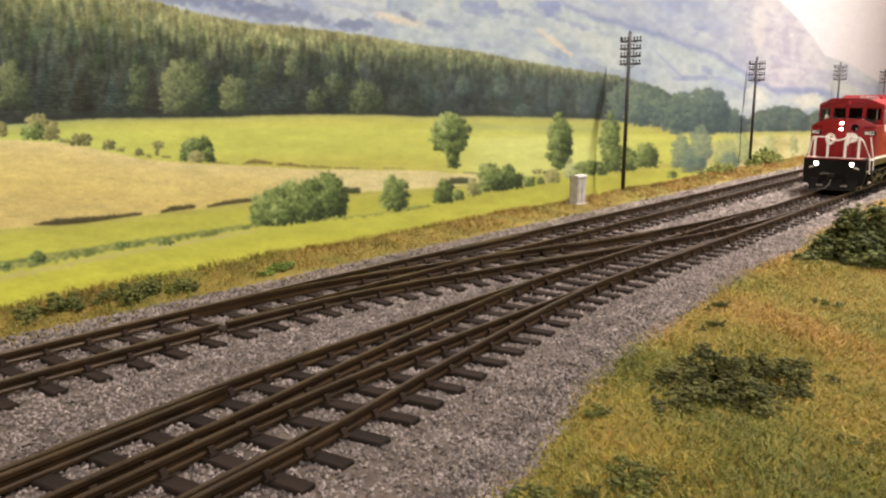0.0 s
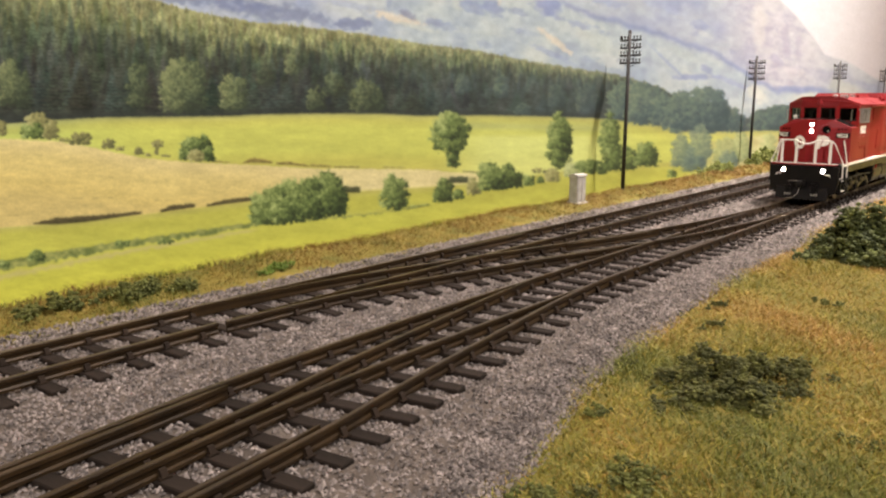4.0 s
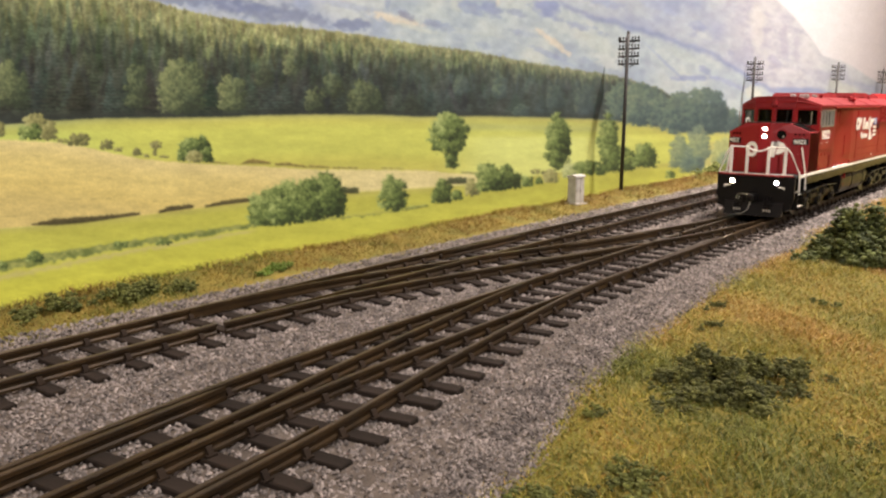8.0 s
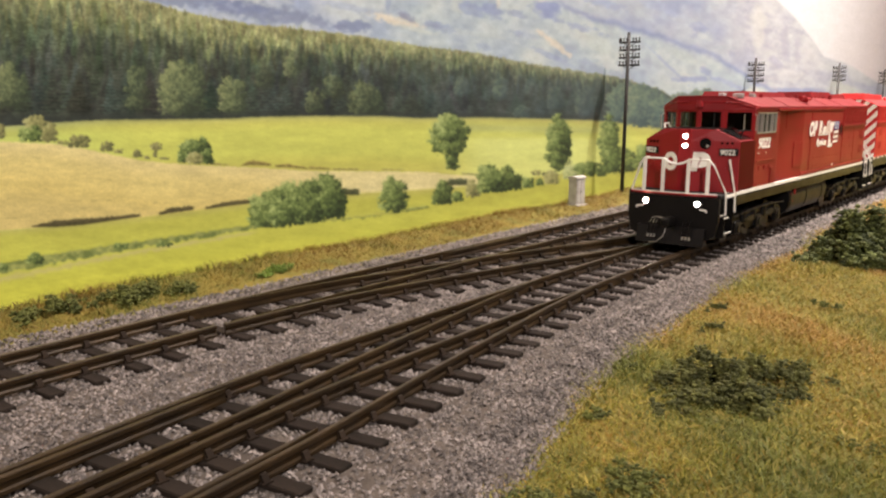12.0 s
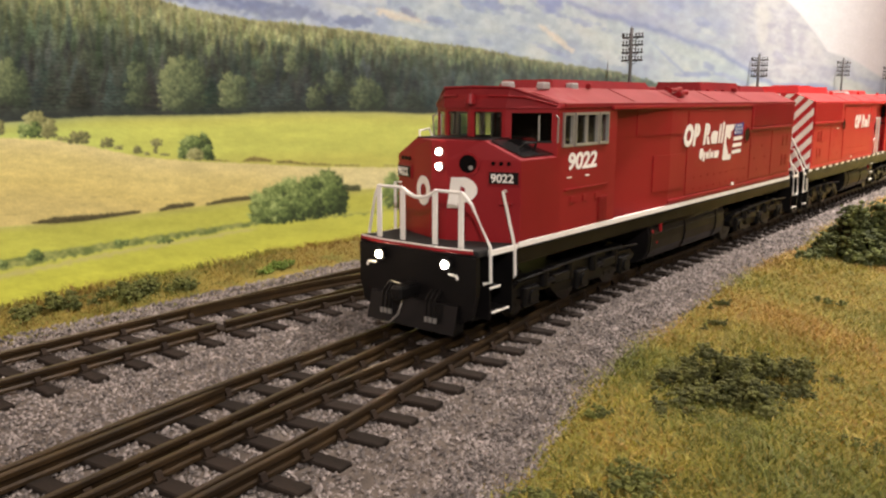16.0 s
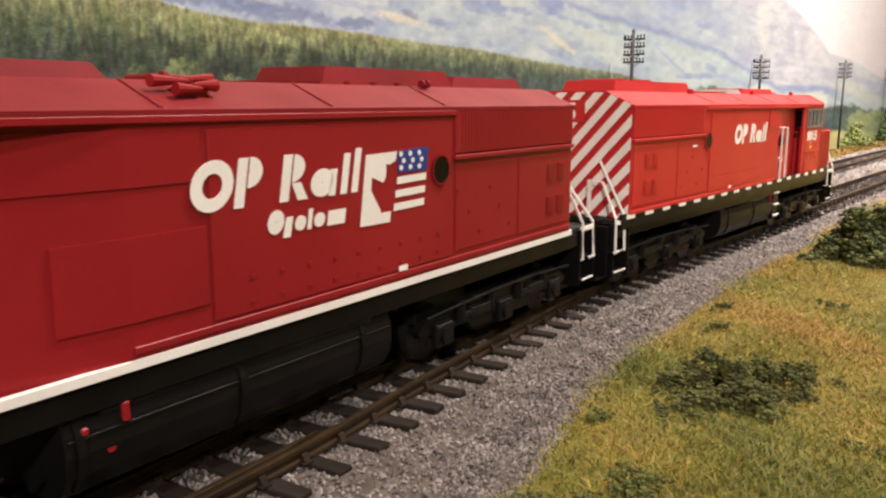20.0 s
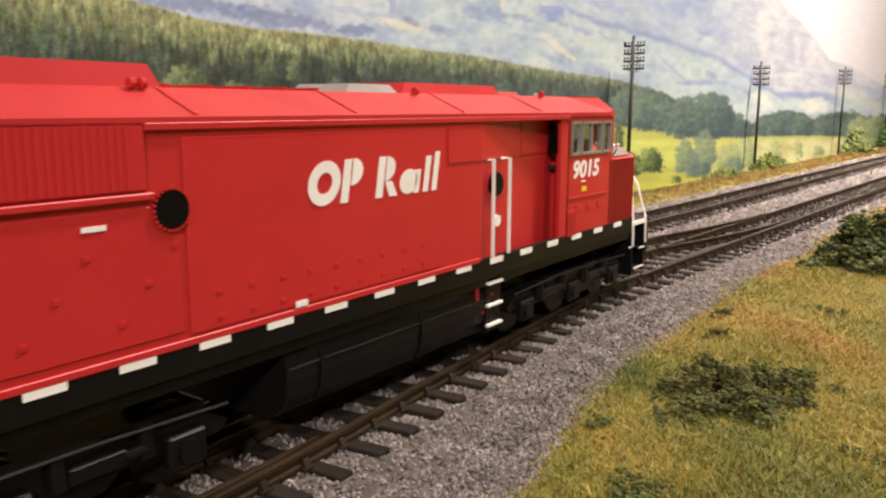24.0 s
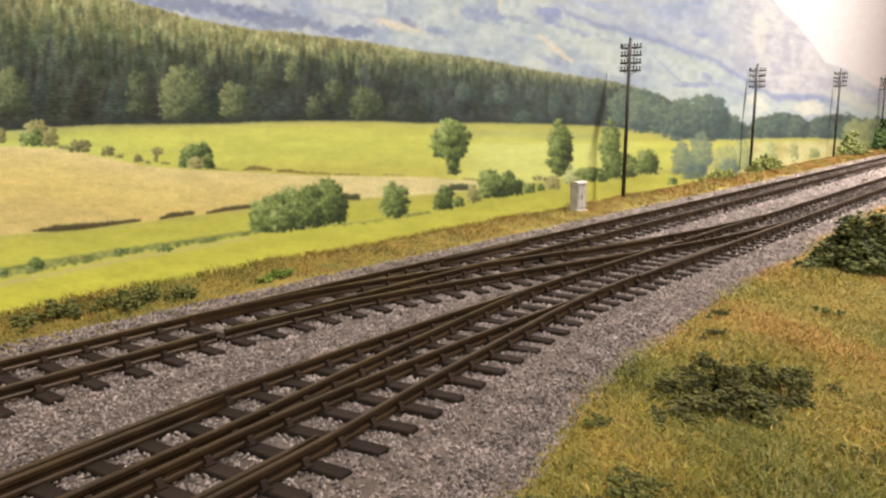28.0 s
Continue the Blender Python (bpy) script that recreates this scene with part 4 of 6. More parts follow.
def relay_cabinet():
    c = tagged(new("lineside_cabinet"), "pale grey weathered lineside cabinet on a thin slab", "cabinet")
    c.matrix_world = pose(0.3838, 0.2105, 0.0, 0, 0, -6)
    g = mat("cabinet_grey", S(176, 172, 166), S(148, 144, 136), 0.6, grain=0.5, blotch=4, bump=0.1)
    part("slab", box(B(), -5, 5, -4, 4, -0.6, 0.9, 0.15), mat("slab_concrete", S(186, 180, 170), S(160, 154, 146), 0.8), c)
    part("body", box(B(), -4.0, 4.0, -2.6, 2.6, 0.9, 14.6, 0.25), g, c)
    part("lid", prism(B(), [(-3.1, 14.6), (3.1, 14.6), (2.9, 15.5), (0, 16.1), (-2.9, 15.5)], "x", -4.5, 4.5), g, c)
    for s in (-1, 1):
        d = part("cabinet_door", box(B(), min(s * 0.15, s * 3.6), max(s * 0.15, s * 3.6), -2.9, -2.6, 1.8, 13.8, 0.08), g, c)
        part("handle", box(B(), s * 0.7 - 0.2, s * 0.7 + 0.2, -3.2, -2.9, 7, 8.6), g, d)
        part("vent_slot", box(B(), s * 1.9 - 0.9, s * 1.9 + 0.9, -3.0, -2.88, 11.2, 12.2), g, d)


relay_cabinet()


# ---------------------------------------------------------------- locomotives (x ahead, y to its left, z from the rail top, mm)
def lettering(text, size, m, name, parent, material=WHITE, depth=0.06, shear=0.0, bold=0.25):
    """Raised lettering from the built-in font; m places its lower left corner."""
    c = bpy.data.curves.new(name, "FONT")
    c.body, c.size, c.extrude, c.shear, c.offset = text, size, depth, shear, bold * size * 0.02
    tmp = bpy.data.objects.new(name, c)
    scene.collection.objects.link(tmp)
    bpy.context.view_layer.update()
    me = bpy.data.meshes.new_from_object(tmp)
    bpy.data.objects.remove(tmp)
    me.transform(Matrix.Scale(0.001, 4) @ m)
    me.materials.clear()
    me.materials.append(material)
    ob = new(name, me)
    ob.parent = parent
    return ob


def on_side(side, x, z, y=17.5):
    """A frame on the left (1) or right (-1) body side: u runs to the reader's right, v up."""
    u = -side
    return Matrix(((u, 0, 0, x), (0, 0, side, side * (y + 0.03)), (0, 1, 0, z), (0, 0, 0, 1)))


def decal(name, outlines, m, parent, material, depth=0.12):
    """Painted shapes, each a thin plate of its own."""
    for pts in outlines:
        bm = B()
        area = sum(a[0] * b[1] - b[0] * a[1] for a, b in zip(pts, pts[1:] + pts[:1]))
        prism(bm, pts[::-1] if area < 0 else pts, "z", 0, depth)
        bm.transform(m)
        part(name, bm, material, parent)


def slant(pts, k=0.16):
    return [(x + k * y, y) for x, y in pts]


def arc(cx, cy, r0, r1, a0, a1, sy=1.0, n=12):
    out = [(cx + r1 * math.cos(radians(a0 + (a1 - a0) * i / n)), cy + sy * r1 * math.sin(radians(a0 + (a1 - a0) * i / n))) for i in range(n + 1)]
    return out + [(cx + r0 * math.cos(radians(a1 - (a1 - a0) * i / n)), cy + sy * r0 * math.sin(radians(a1 - (a1 - a0) * i / n))) for i in range(n + 1)]


def wordmark(h):
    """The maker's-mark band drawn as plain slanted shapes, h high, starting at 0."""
    s = h / 6.0
    shapes = [arc(2.6, 3, 1.3, 2.7, 40, 400, 1.12, 24), [(5.7, 0), (7.0, 0), (7.0, 6), (5.7, 6)], arc(7.3, 4.2, 0.1, 1.9, -90, 90),
              [(12.2, 0), (13.5, 0), (13.5, 6), (12.2, 6)], arc(13.8, 4.2, 0.1, 1.8, -90, 90), [(13.8, 2.3), (15.2, 2.3), (16.6, 0), (15.0, 0)],
              arc(18.8, 1.9, 0.1, 1.9, 0, 359, 1.0, 16), [(20.1, 0), (21.2, 0), (21.2, 3.6), (20.1, 3.6)],
              [(22.2, 0), (23.3, 0), (23.3, 5.6), (22.2, 5.6)], [(24.2, 0), (25.3, 0), (25.3, 6.2), (24.2, 6.2)]]
    return [slant([(x * s, y * s) for x, y in p]) for p in shapes]


def side_wall(bm, side, xs, halves, z0, z1, t=1.0):
    """A thin wall whose distance from the centre line changes along x."""
    outer = [(x, side * w) for x, w in zip(xs, halves)]
    inner = [(x, side * (w - t)) for x, w in zip(xs, halves)][::-1]
    prism(bm, outer + inner, "z", z0, z1)


def build_truck(loco, x, parts):
    truck = part("truck", B(), BLACK, loco)
    bm = B()
    for s in (-1, 1):
        y0, y1 = sorted((s * 13.0, s * 15.0))
        prism(bm, [(-31, 7.6), (-28, 9.4), (-14, 9.6), (-12, 11.2), (12, 11.2), (14, 9.6), (28, 9.4), (31, 7.6), (30, 6.4), (14, 6.2), (12, 4.4), (-12, 4.4), (-14, 6.2), (-30, 6.4)], "y", y0, y1)
        for a in (-23.5, 0, 23.5):
            box(bm, a - 3, a + 3, *sorted((s * 14.6, s * 16.2)), 3.6, 8.4, 0.4)
            cyl(bm, (a, s * 16.3, 5.8), "y", 1.7, 0.8, 12)
        for a in (-17.5, -6, 6, 17.5):
            cyl(bm, (a, s * 15.4, 9.2), "z", 1.15, 4.2, 10)
        for a in (-12, 12):
            box(bm, a - 5, a + 2.5, *sorted((s * 15.0, s * 16.4)), 7.2, 9.4, 0.25)
            cyl(bm, (a + 3.8, s * 15.8, 8.3), "x", 0.8, 3.2, 8)
        tube(bm, [(-30, s * 16.2, 10.6), (-10, s * 16.6, 11.6), (10, s * 16.6, 11.4), (30, s * 16.2, 10.4)], 0.28, 5)
    box(bm, -29, 29, -12.8, 12.8, 8.2, 10.4, 0.3)
    for v in bm.verts:
        v.co.x += x
    side_frame = part("side_frame", bm, BLACK, truck)
    for a in (-23.5, 0, 23.5):
        bm = cyl(B(), (0, 0, 0), "y", 1.1, 27, 10)
        for s in (-1, 1):
            cyl(bm, (0, s * 9.6, 0), "y", 5.75, 2.4, 28)
            cyl(bm, (0, s * 8.0, 0), "y", 6.3, 0.8, 28)
            for k in range(6):
                w = k * math.pi / 3
                cyl(bm, (3.4 * math.cos(w), s * 10.75, 3.4 * math.sin(w)), "y", 0.55, 0.4, 6)
        axle = part("wheelset", bm, STEEL, truck)
        axle.location = ((x + a) / 1000, 0, 0.00575)
        parts.append((axle, (x + a) / 1000))
    return truck


def steps_at(loco, x, side, white=True):
    """A corner stairwell under the platform, with white tread edges."""
    bm = B()
    y0, y1 = sorted((side * 12.2, side * 17.2))
    box(bm, x - 4.2, x + 4.2, *sorted((side * 11.6, side * 12.2)), 3.0, 19.2)
    for xx in (x - 4.4, x + 4.0):
        box(bm, xx, xx + 0.4, y0, y1, 4.4, 18.8)
    st = part("step_well", bm, BLACK, loco)
    end = 1 if x > 0 else -1
    for z, a, b in ((5.7, -2.8, 3.6), (11.1, 0.6, 4.4)):
        x0, x1 = sorted((x + end * a, x + end * b))
        tread = part("tread", box(B(), x0 - 0.6, x1 + 0.2, y0, y1, z, z + 0.3), BLACK, st)
        part("tread_edge", box(B(), x0, x1, *sorted((side * 17.15, side * 17.4)), z, z + 0.4), WHITE, st, "white painted tread edge")


def build_locomotive(label, red, roof_red, number, side, system):
    """side: the body side that carries the lettering towards the viewer."""
    loco = tagged(new("diesel_locomotive"), label, "locomotive", "coupled model locomotives")
    axles = []
    # the rear wall and the radiator's front end, and how far the rear steps and rails sit forward of the longer unit's
    end, aft = (-95.0, 0.0) if system else (-98.8, 5.0)
    rad = -45.0 if system else -49.5
    # underframe
    bm = box(B(), -104, 103, -16.6, 16.6, 14.6, 18.0, 0.2)
    box(bm, -112 + aft, -96, -9, 9, 11, 18)
    box(bm, 98, 112, -9, 9, 11, 18)
    part("underframe", bm, BLACK, loco)
    part("platform", box(B(), 88, 115.6, -16.8, 16.8, 18.2, 19.4, 0.15), BLACK_FLAT, loco)
    part("rear_platform", box(B(), -108 + aft, -94, -16.6, 16.6, 18.2, 19.4, 0.15), BLACK_FLAT, loco)
    for s in (-1, 1):
        y0, y1 = sorted((s * 16.7, s * 17.6))
        if system:
            part("sill_stripe", box(B(), -96.5, 101.5, y0, y1, 18.5, 19.8, 0.08), WHITE, loco, "white painted sill stripe")
        else:
            sill = part("side_sill", box(B(), -103, 101.5, y0, y1, 16.8, 20.9, 0.08), BLACK, loco)
            for k in range(17):
                xx = -100.3 + k * 11.82 - 2.3 * math.sin(math.pi * k / 16)
                part("sill_dash", box(B(), xx, xx + 5.0, *sorted((s * 17.55, s * 17.75)), 19.45, 20.65), WHITE, sill, "white reflective dash")
    # fuel tank and air reservoirs
    tank = part("fuel_tank", prism(B(), [(-15.4, 15), (15.4, 15), (16.3, 12.6), (16.5, 10), (16.1, 7.4), (14.9, 5.2), (12.8, 3.8), (10, 3.3), (-10, 3.3), (-12.8, 3.8), (-14.9, 5.2), (-16.1, 7.4), (-16.5, 10), (-16.3, 12.6)], "x", -27, 33), BLACK, loco)
    for s in (-1, 1):
        part("air_reservoir", cyl(B(), (3, s * 14.6, 14.2), "x", 1.5, 50, 12), BLACK, loco, smooth=True)
        for k, xx in enumerate((30, 24.5)):
            part("fuel_filler", box(B(), xx, xx + 1.0, *sorted((s * 16.0, s * 16.7)), 12.2, 13.2 + k * 1.6, 0.2), RED_DARK, tank, "red fuel cut-off fitting")
        part("tank_rib", tube(B(), [(-26.6, s * 16.35, 11.9), (32.6, s * 16.35, 11.9)], 0.25, 5), BLACK, tank)
        for xx in (-20, 6, 30.5):
            part("tank_strap", loft(B(), [[(xx, s * y, z), (xx + 1.2, s * y, z), (xx + 1.2, s * (y + 0.25), z), (xx, s * (y + 0.25), z)] for y, z in ((15.6, 14.6), (16.4, 12.4), (16.6, 10), (16.1, 7.2), (14.9, 5.0))]), BLACK, tank)
        part("sight_gauge", cyl(B(), (27.2, s * 16.2, 9.6), "y", 0.6, 0.5, 12), RED_DARK, tank)
    for xx in (-68, 70):
        build_truck(loco, xx, axles)
    # cowl body with its waist tapering in behind the cab
    xs, half = [end, 24, 61], [17.5, 17.5, 13.4]
    bm = B()
    rings = []
    for x, w in zip(xs, half):
        rings.append([(x, -w, 18.7), (x, w, 18.7), (x, w, 48.4), (x, -w, 48.4)])
    loft(bm, rings)
    body = part("cowl_body", bm, red, loco)
    for s in (-1, 1):
        sec = part("radiator_section", box(B(), end + 0.4, rad, *sorted((s * 17.0, s * 18.0)), 40.6, 49.0, 0.3), red, body)
        part("radiator_ledge", box(B(), end, rad + 0.6, *sorted((s * 17.2, s * 18.3)), 39.6, 40.5, 0.15), red, body)
        bm = B()
        for k in range(int((rad - end - 2.4) / 1.05)):
            xx = end + 1.4 + k * 1.05
            box(bm, xx, xx + 0.5, *sorted((s * 17.9, s * 18.1)), 41.0, 48.4)
        part("radiator_ribs", bm, red, sec, "fine vertical radiator ribs")
        # panel lines, hatches and doors
        part("eave_lip", box(B(), rad, 61, *sorted((s * 17.3, s * 18.1)), 47.7, 48.7, 0.15), red, body)
        part("side_hatch", box(B(), -44.2, 11.8, *sorted((s * 17.4, s * 17.75)), 21.8, 46.8, 0.12), red, body)
        part("sill_ledge", box(B(), end, 24, *sorted((s * 17.4, s * 17.8)), 20.4, 21.4, 0.12), red, body)
        part("door_panel", box(B(), end + 1, -69.4, *sorted((s * 17.4, s * 17.72)), 22.4, 38.8, 0.12), red, body)
        part("door_panel", box(B(), -68.8, -45.2, *sorted((s * 17.4, s * 17.72)), 22.4, 38.8, 0.12), red, body)
        for lx in (-91, -86):
            for z0 in (25.0, 32.4):
                lv = part("louvre", box(B(), lx, lx + 3.6, *sorted((s * 17.7, s * 17.8)), z0, z0 + 4.2), red, body)
                bm = B()
                for k in range(7):
                    box(bm, lx + 0.2, lx + 3.4, *sorted((s * 17.78, s * 18.0)), z0 + 0.2 + k * 0.58, z0 + 0.5 + k * 0.58)
                part("louvre_slats", bm, red, lv)
        for px in (-40.0 if system else -46.4,):
            port = part("porthole", cyl(B(), (px, s * 17.8, 38.2), "y", 2.5, 0.5, 24), SMOKE, body, "round dark porthole window")
            bm = B()
            for k in range(24):
                a = k * math.pi / 12
                cyl(bm, (px + 2.6 * math.cos(a), s * 18.0, 38.2 + 2.6 * math.sin(a)), "y", 0.22, 0.35, 5)
            part("porthole_rim", bm, red, port)
        for k in range(9):
            xx = -40 + k * 5.6
            for z0 in (23.0, 26.4):
                part("hatch_latch", box(B(), xx, xx + 0.9, *sorted((s * 17.7, s * 17.9)), z0, z0 + 0.5), red, body)
        for k in range(6):
            part("hatch_latch", box(B(), -66 + k * 3.9, -65.2 + k * 3.9, *sorted((s * 17.7, s * 17.9)), 25 + (k % 3) * 4.2, 25.7 + (k % 3) * 4.2), red, body)
        wall_y = lambda x: 17.5 if x < 24 else 17.5 - (x - 24) * 4.1 / 37
        if system:
            bm = B()
            edge = [(x, s * (wall_y(x) + 0.25)) for x in (12.6, 24, 33)] + [(x, s * (wall_y(x) - 0.4)) for x in (33, 24, 12.6)]
            part("side_panel", prism(bm, edge, "z", 24.4, 34.6), red, body)
        edge = [(x, s * (wall_y(x) + 0.22)) for x in (13, 24, 42)] + [(x, s * (wall_y(x) - 0.4)) for x in (42, 24, 13)]
        part("intake_panel", prism(B(), edge, "z", 40.4, 47.0), red, body)
        edge = [(x, s * (wall_y(x) + 0.22)) for x in (43, 59)] + [(x, s * (wall_y(x) - 0.4)) for x in (59, 43)]
        part("intake_panel", prism(B(), edge, "z", 40.4, 47.0), red, body)
        part("maker_plate", box(B(), -30 if system else -26, -27.6 if system else -23.6, *sorted((s * 17.75, s * 17.9)), 21.6, 22.5), WHITE, body, "small white data plate")
        system or part("maker_plate", box(B(), -58.2, -55.2, *sorted((s * 17.75, s * 17.9)), 36.7, 37.3), WHITE, body, "small white data plate")
    # roof: lip, slopes and flat crown
    prof = [(-18, 48.4), (18, 48.4), (18, 49.3), (9.4, 53.0), (-9.4, 53.0), (-18, 49.3)]
    loft(bm := B(), [[(end - 0.4, y, z) for y, z in prof], [(76, y, z) for y, z in prof], [(84, y, z if z < 50 else z - 1.2) for y, z in prof]])
    roof = part("roof", bm, roof_red, loco)
    for k in range(4):
        xx = -42 + k * 30.0
        for s in (-1, 1):
            part("roof_seam", loft(B(), [[(xx, s * 17.6, 49.55), (xx + 0.4, s * 17.6, 49.55), (xx + 0.4, s * 9.5, 53.03), (xx, s * 9.5, 53.03)], [(xx, s * 17.6, 49.7), (xx + 0.4, s * 17.6, 49.7), (xx + 0.4, s * 9.5, 53.15), (xx, s * 9.5, 53.15)]]), roof_red, roof)
    for xx in (-46, -44.4, 12.4, 60.5):
        for s in (-1, 1):
            part("lifting_lug", cyl(B(), (xx, s * 10.6, 53.4), "x", 0.75, 0.7, 10), roof_red, roof)
    hatches = ((19, 74, 8.2, 55.0), (-58, -20, 8.2, 56.0), (-87, -58.4, 8.2, 55.2)) if system else ((-92, -40, 8.4, 56.0), (-2, 12, 6.8, 54.5), (12.5, 47, 7.6, 55.0), (50, 61, 5.0, 53.9))
    for x0, x1, w, z in hatches:
        bm = loft(B(), [[(x0, -w, 53), (x1, -w, 53), (x1, w, 53), (x0, w, 53)], [(x0 + 1.5, -w + 0.8, z), (x1 - 1.5, -w + 0.8, z), (x1 - 1.5, w - 0.8, z), (x0 + 1.5, w - 0.8, z)]])
        part("roof_hatch", bm, GREY if x0 == -2 else roof_red, roof, "unpainted grey roof hatch" if x0 == -2 else "")
    for xx in (-82, -66):
        fan = part("radiator_fan", cyl(B(), (xx, 0, 55.9 if not system else 54.6), "z", 6.4, 0.9, 28), roof_red, roof)
        bm = B()
        for k in range(8):
            a = k * math.pi / 4
            tube(bm, [(xx, 0, 56.4 if not system else 55.1), (xx + 6 * math.cos(a), 6 * math.sin(a), 56.4 if not system else 55.1)], 0.16, 4)
        part("fan_guard", bm, roof_red, fan)
    for k in range(5):
        part("roof_rib", box(B(), -40 + k * 7, -39.2 + k * 7, -9.2, 9.2, 53.0, 53.5), roof_red, roof)
    part("exhaust_outlet", box(B(), 3, 9, -3, 3, 53.0, 54.0, 0.3), roof_red, roof)
    if system:
        horn = part("air_horn", box(B(), 8.4, 13.2, side * 13.2 - 1.2, side * 13.2 + 1.2, 50.4, 52.0, 0.2), red, roof, "red air horn cluster on the roof shoulder")
        for x0, x1, yy, zz in ((6.2, 11.4, 12.2, 53.1), (10.8, 16.6, 13.4, 52.8), (7.4, 11.0, 14.6, 52.3), (10.2, 14.2, 15.2, 51.8)):
            front_bell = x0 < 8
            part("horn_trumpet", cyl(B(), ((x0 + x1) / 2, side * yy, zz), "x", 0.85 if front_bell else 0.3, x1 - x0, 10, 0.3 if front_bell else 0.85), red, horn)
        part("horn_post", cyl(B(), (10.6, side * 13.2, 52.3), "z", 0.5, 1.6, 8), red, horn)
    for xx, yy in ((90, 6.0), (79.5, 9.0), (75, 6.0), (66, 9.0)):
        part("roof_vent", box(B(), xx - 1.6, xx + 1.6, yy - 1.0, yy + 1.0, 52.4, 54.2, 0.3), CLEAR, roof, "clear roof beacon")
    # cab: side walls with window openings, faceted front, floor and seats
    cab = part("cab", box(B(), 61.2, 62.2, -17.5, 17.5, 19.4, 48.4), red, loco)
    for s in (-1, 1):
        def wall(x0, x1, z0, z1):
            part("cab_wall", box(B(), x0, x1, *sorted((s * 16.5, s * 17.5)), z0, z1), red, cab)
        wall(57.6, 61.2, 18.7, 48.4)
        part("cab_rear_window", box(B(), 57.3, 57.65, *sorted((s * 14.4, s * 16.8)), 40.0, 46.4, 0.1), SMOKE, cab, "narrow dark window in the cab back")
        wall(61.2, 101.0, 18.7, 37.3)
        wall(61.2, 86.6, 37.3, 39.4)
        wall(61.2, 62.6, 39.4, 48.4)
        wall(84.6, 86.6, 39.4, 48.4)
        wall(62.6, 84.6, 47.2, 48.4)
        fr = B()
        for x0, x1 in ((62.6, 67.2), (68.0, 79.0), (79.9, 84.4)):
            for a in ((x0, x1, 46.6, 47.2), (x0, x1, 39.4, 40.0), (x0, x0 + 0.42, 40.0, 46.6), (x1 - 0.42, x1, 40.0, 46.6)):
                box(fr, a[0], a[1], *sorted((s * 16.9, s * 17.95)), a[2], a[3])
        box(fr, 73.2, 73.8, *sorted((s * 16.9, s * 17.8)), 40, 46.6)
        frame_ob = part("side_window_frame", fr, SILVER, cab, "bare aluminium sliding window frame")
        for x0, x1 in ((63.2, 66.6), (68.6, 73.2), (73.8, 78.4), (80.5, 83.8)):
            p = part("window_pane", box(B(), x0, x1, *sorted((s * 17.1, s * 17.3)), 40.0, 46.6), GLASS, frame_ob)
            p.visible_shadow = False
        tube_bm = tube(B(), [(86.8, s * 17.2, 46.6), (87.6, s * 18.2, 46.0), (87.4, s * 18.0, 40.6)], 0.22, 5)
        part("wind_deflector", tube_bm, SILVER, cab)
        lv = part("louvre", box(B(), 61.6, 66.4, *sorted((s * 17.5, s * 17.6)), 20.4, 26.6), red, cab)
        bm = B()
        for k in range(10):
            box(bm, 61.8, 66.2, *sorted((s * 17.58, s * 17.85)), 20.6 + k * 0.6, 20.9 + k * 0.6)
        part("louvre_slats", bm, red, lv)
        part("belt_rail", box(B(), 62, 83, *sorted((s * 17.5, s * 17.75)), 29.2, 29.6), red, cab)
        for xx in (66, 72, 78):
            part("access_plate", box(B(), xx, xx + 2.2, *sorted((s * 17.5, s * 17.7)), 26.2, 27.6), red, cab)
    part("cab_rear", box(B(), 62.2, 62.5, -16.4, 16.4, 37, 48.4), SEAT, cab)
    part("cab_lining", box(B(), 62.5, 84, -16.45, -16.35, 37.2, 39.4), SEAT, cab)
    part("cab_floor", box(B(), 59, 95, -16.4, 16.4, 36.4, 37.2), BLACK_FLAT, cab)
    for s in (-1, 1):
        bm = box(B(), 69, 74, s * 9 - 2.6, s * 9 + 2.6, 37.2, 40.6, 0.5)
        box(bm, 68.4, 69.8, s * 9 - 2.6, s * 9 + 2.6, 40.4, 45.4, 0.5)
        part("seat", bm, SEAT, cab)
    part("control_stand", box(B(), 76, 80, 2.5, 6.5, 37.2, 43.5, 0.3), SEAT, cab)
    # windscreen facets: two centre panes and an angled one each side
    facets = (((86.6, -17.5), (94.6, -8.6), 0.9, 0.9), ((94.6, -8.6), (96.2, 0), 0.4, 0.5), ((96.2, 0), (94.6, 8.6), 0.5, 0.4), ((94.6, 8.6), (86.6, 17.5), 0.9, 0.9))
    for (xa, ya), (xb, yb), ma, mb in facets:
        d = Vector((xb - xa, yb - ya, 0))
        ln = d.length
        u = d.normalized()
        nrm = Vector((u.y, -u.x, 0))
        m = Matrix(((u.x, 0, nrm.x, xa), (u.y, 0, nrm.y, ya), (0, 1, 0, 0), (0, 0, 0, 1)))

        def plate(a, b, z0, z1, t=0.9, out=0.0):
            bm = box(B(), a, b, z0, z1, -t, out)
            bm.transform(m)
            return bm
        wide = ln > 10
        z0, z1 = (40.6, 47.2) if wide else (41.4, 47.4)
        part("front_panel", plate(0, ln, 37.0, z0), red, cab)
        part("front_panel", plate(0, ln, z1, 49.6 if wide else 51.2), red, cab)
        part("windscreen_post", plate(0, ma + 0.5, z0, z1), red, cab)
        part("windscreen_post", plate(ln - mb - 0.5, ln, z0, z1), red, cab)
        rim = part("windscreen_rubber", plate(ma + 0.4, ln - mb - 0.4, z0 - 0.1, z0 + 0.35, 0.5, 0.12), BLACK_FLAT, cab)
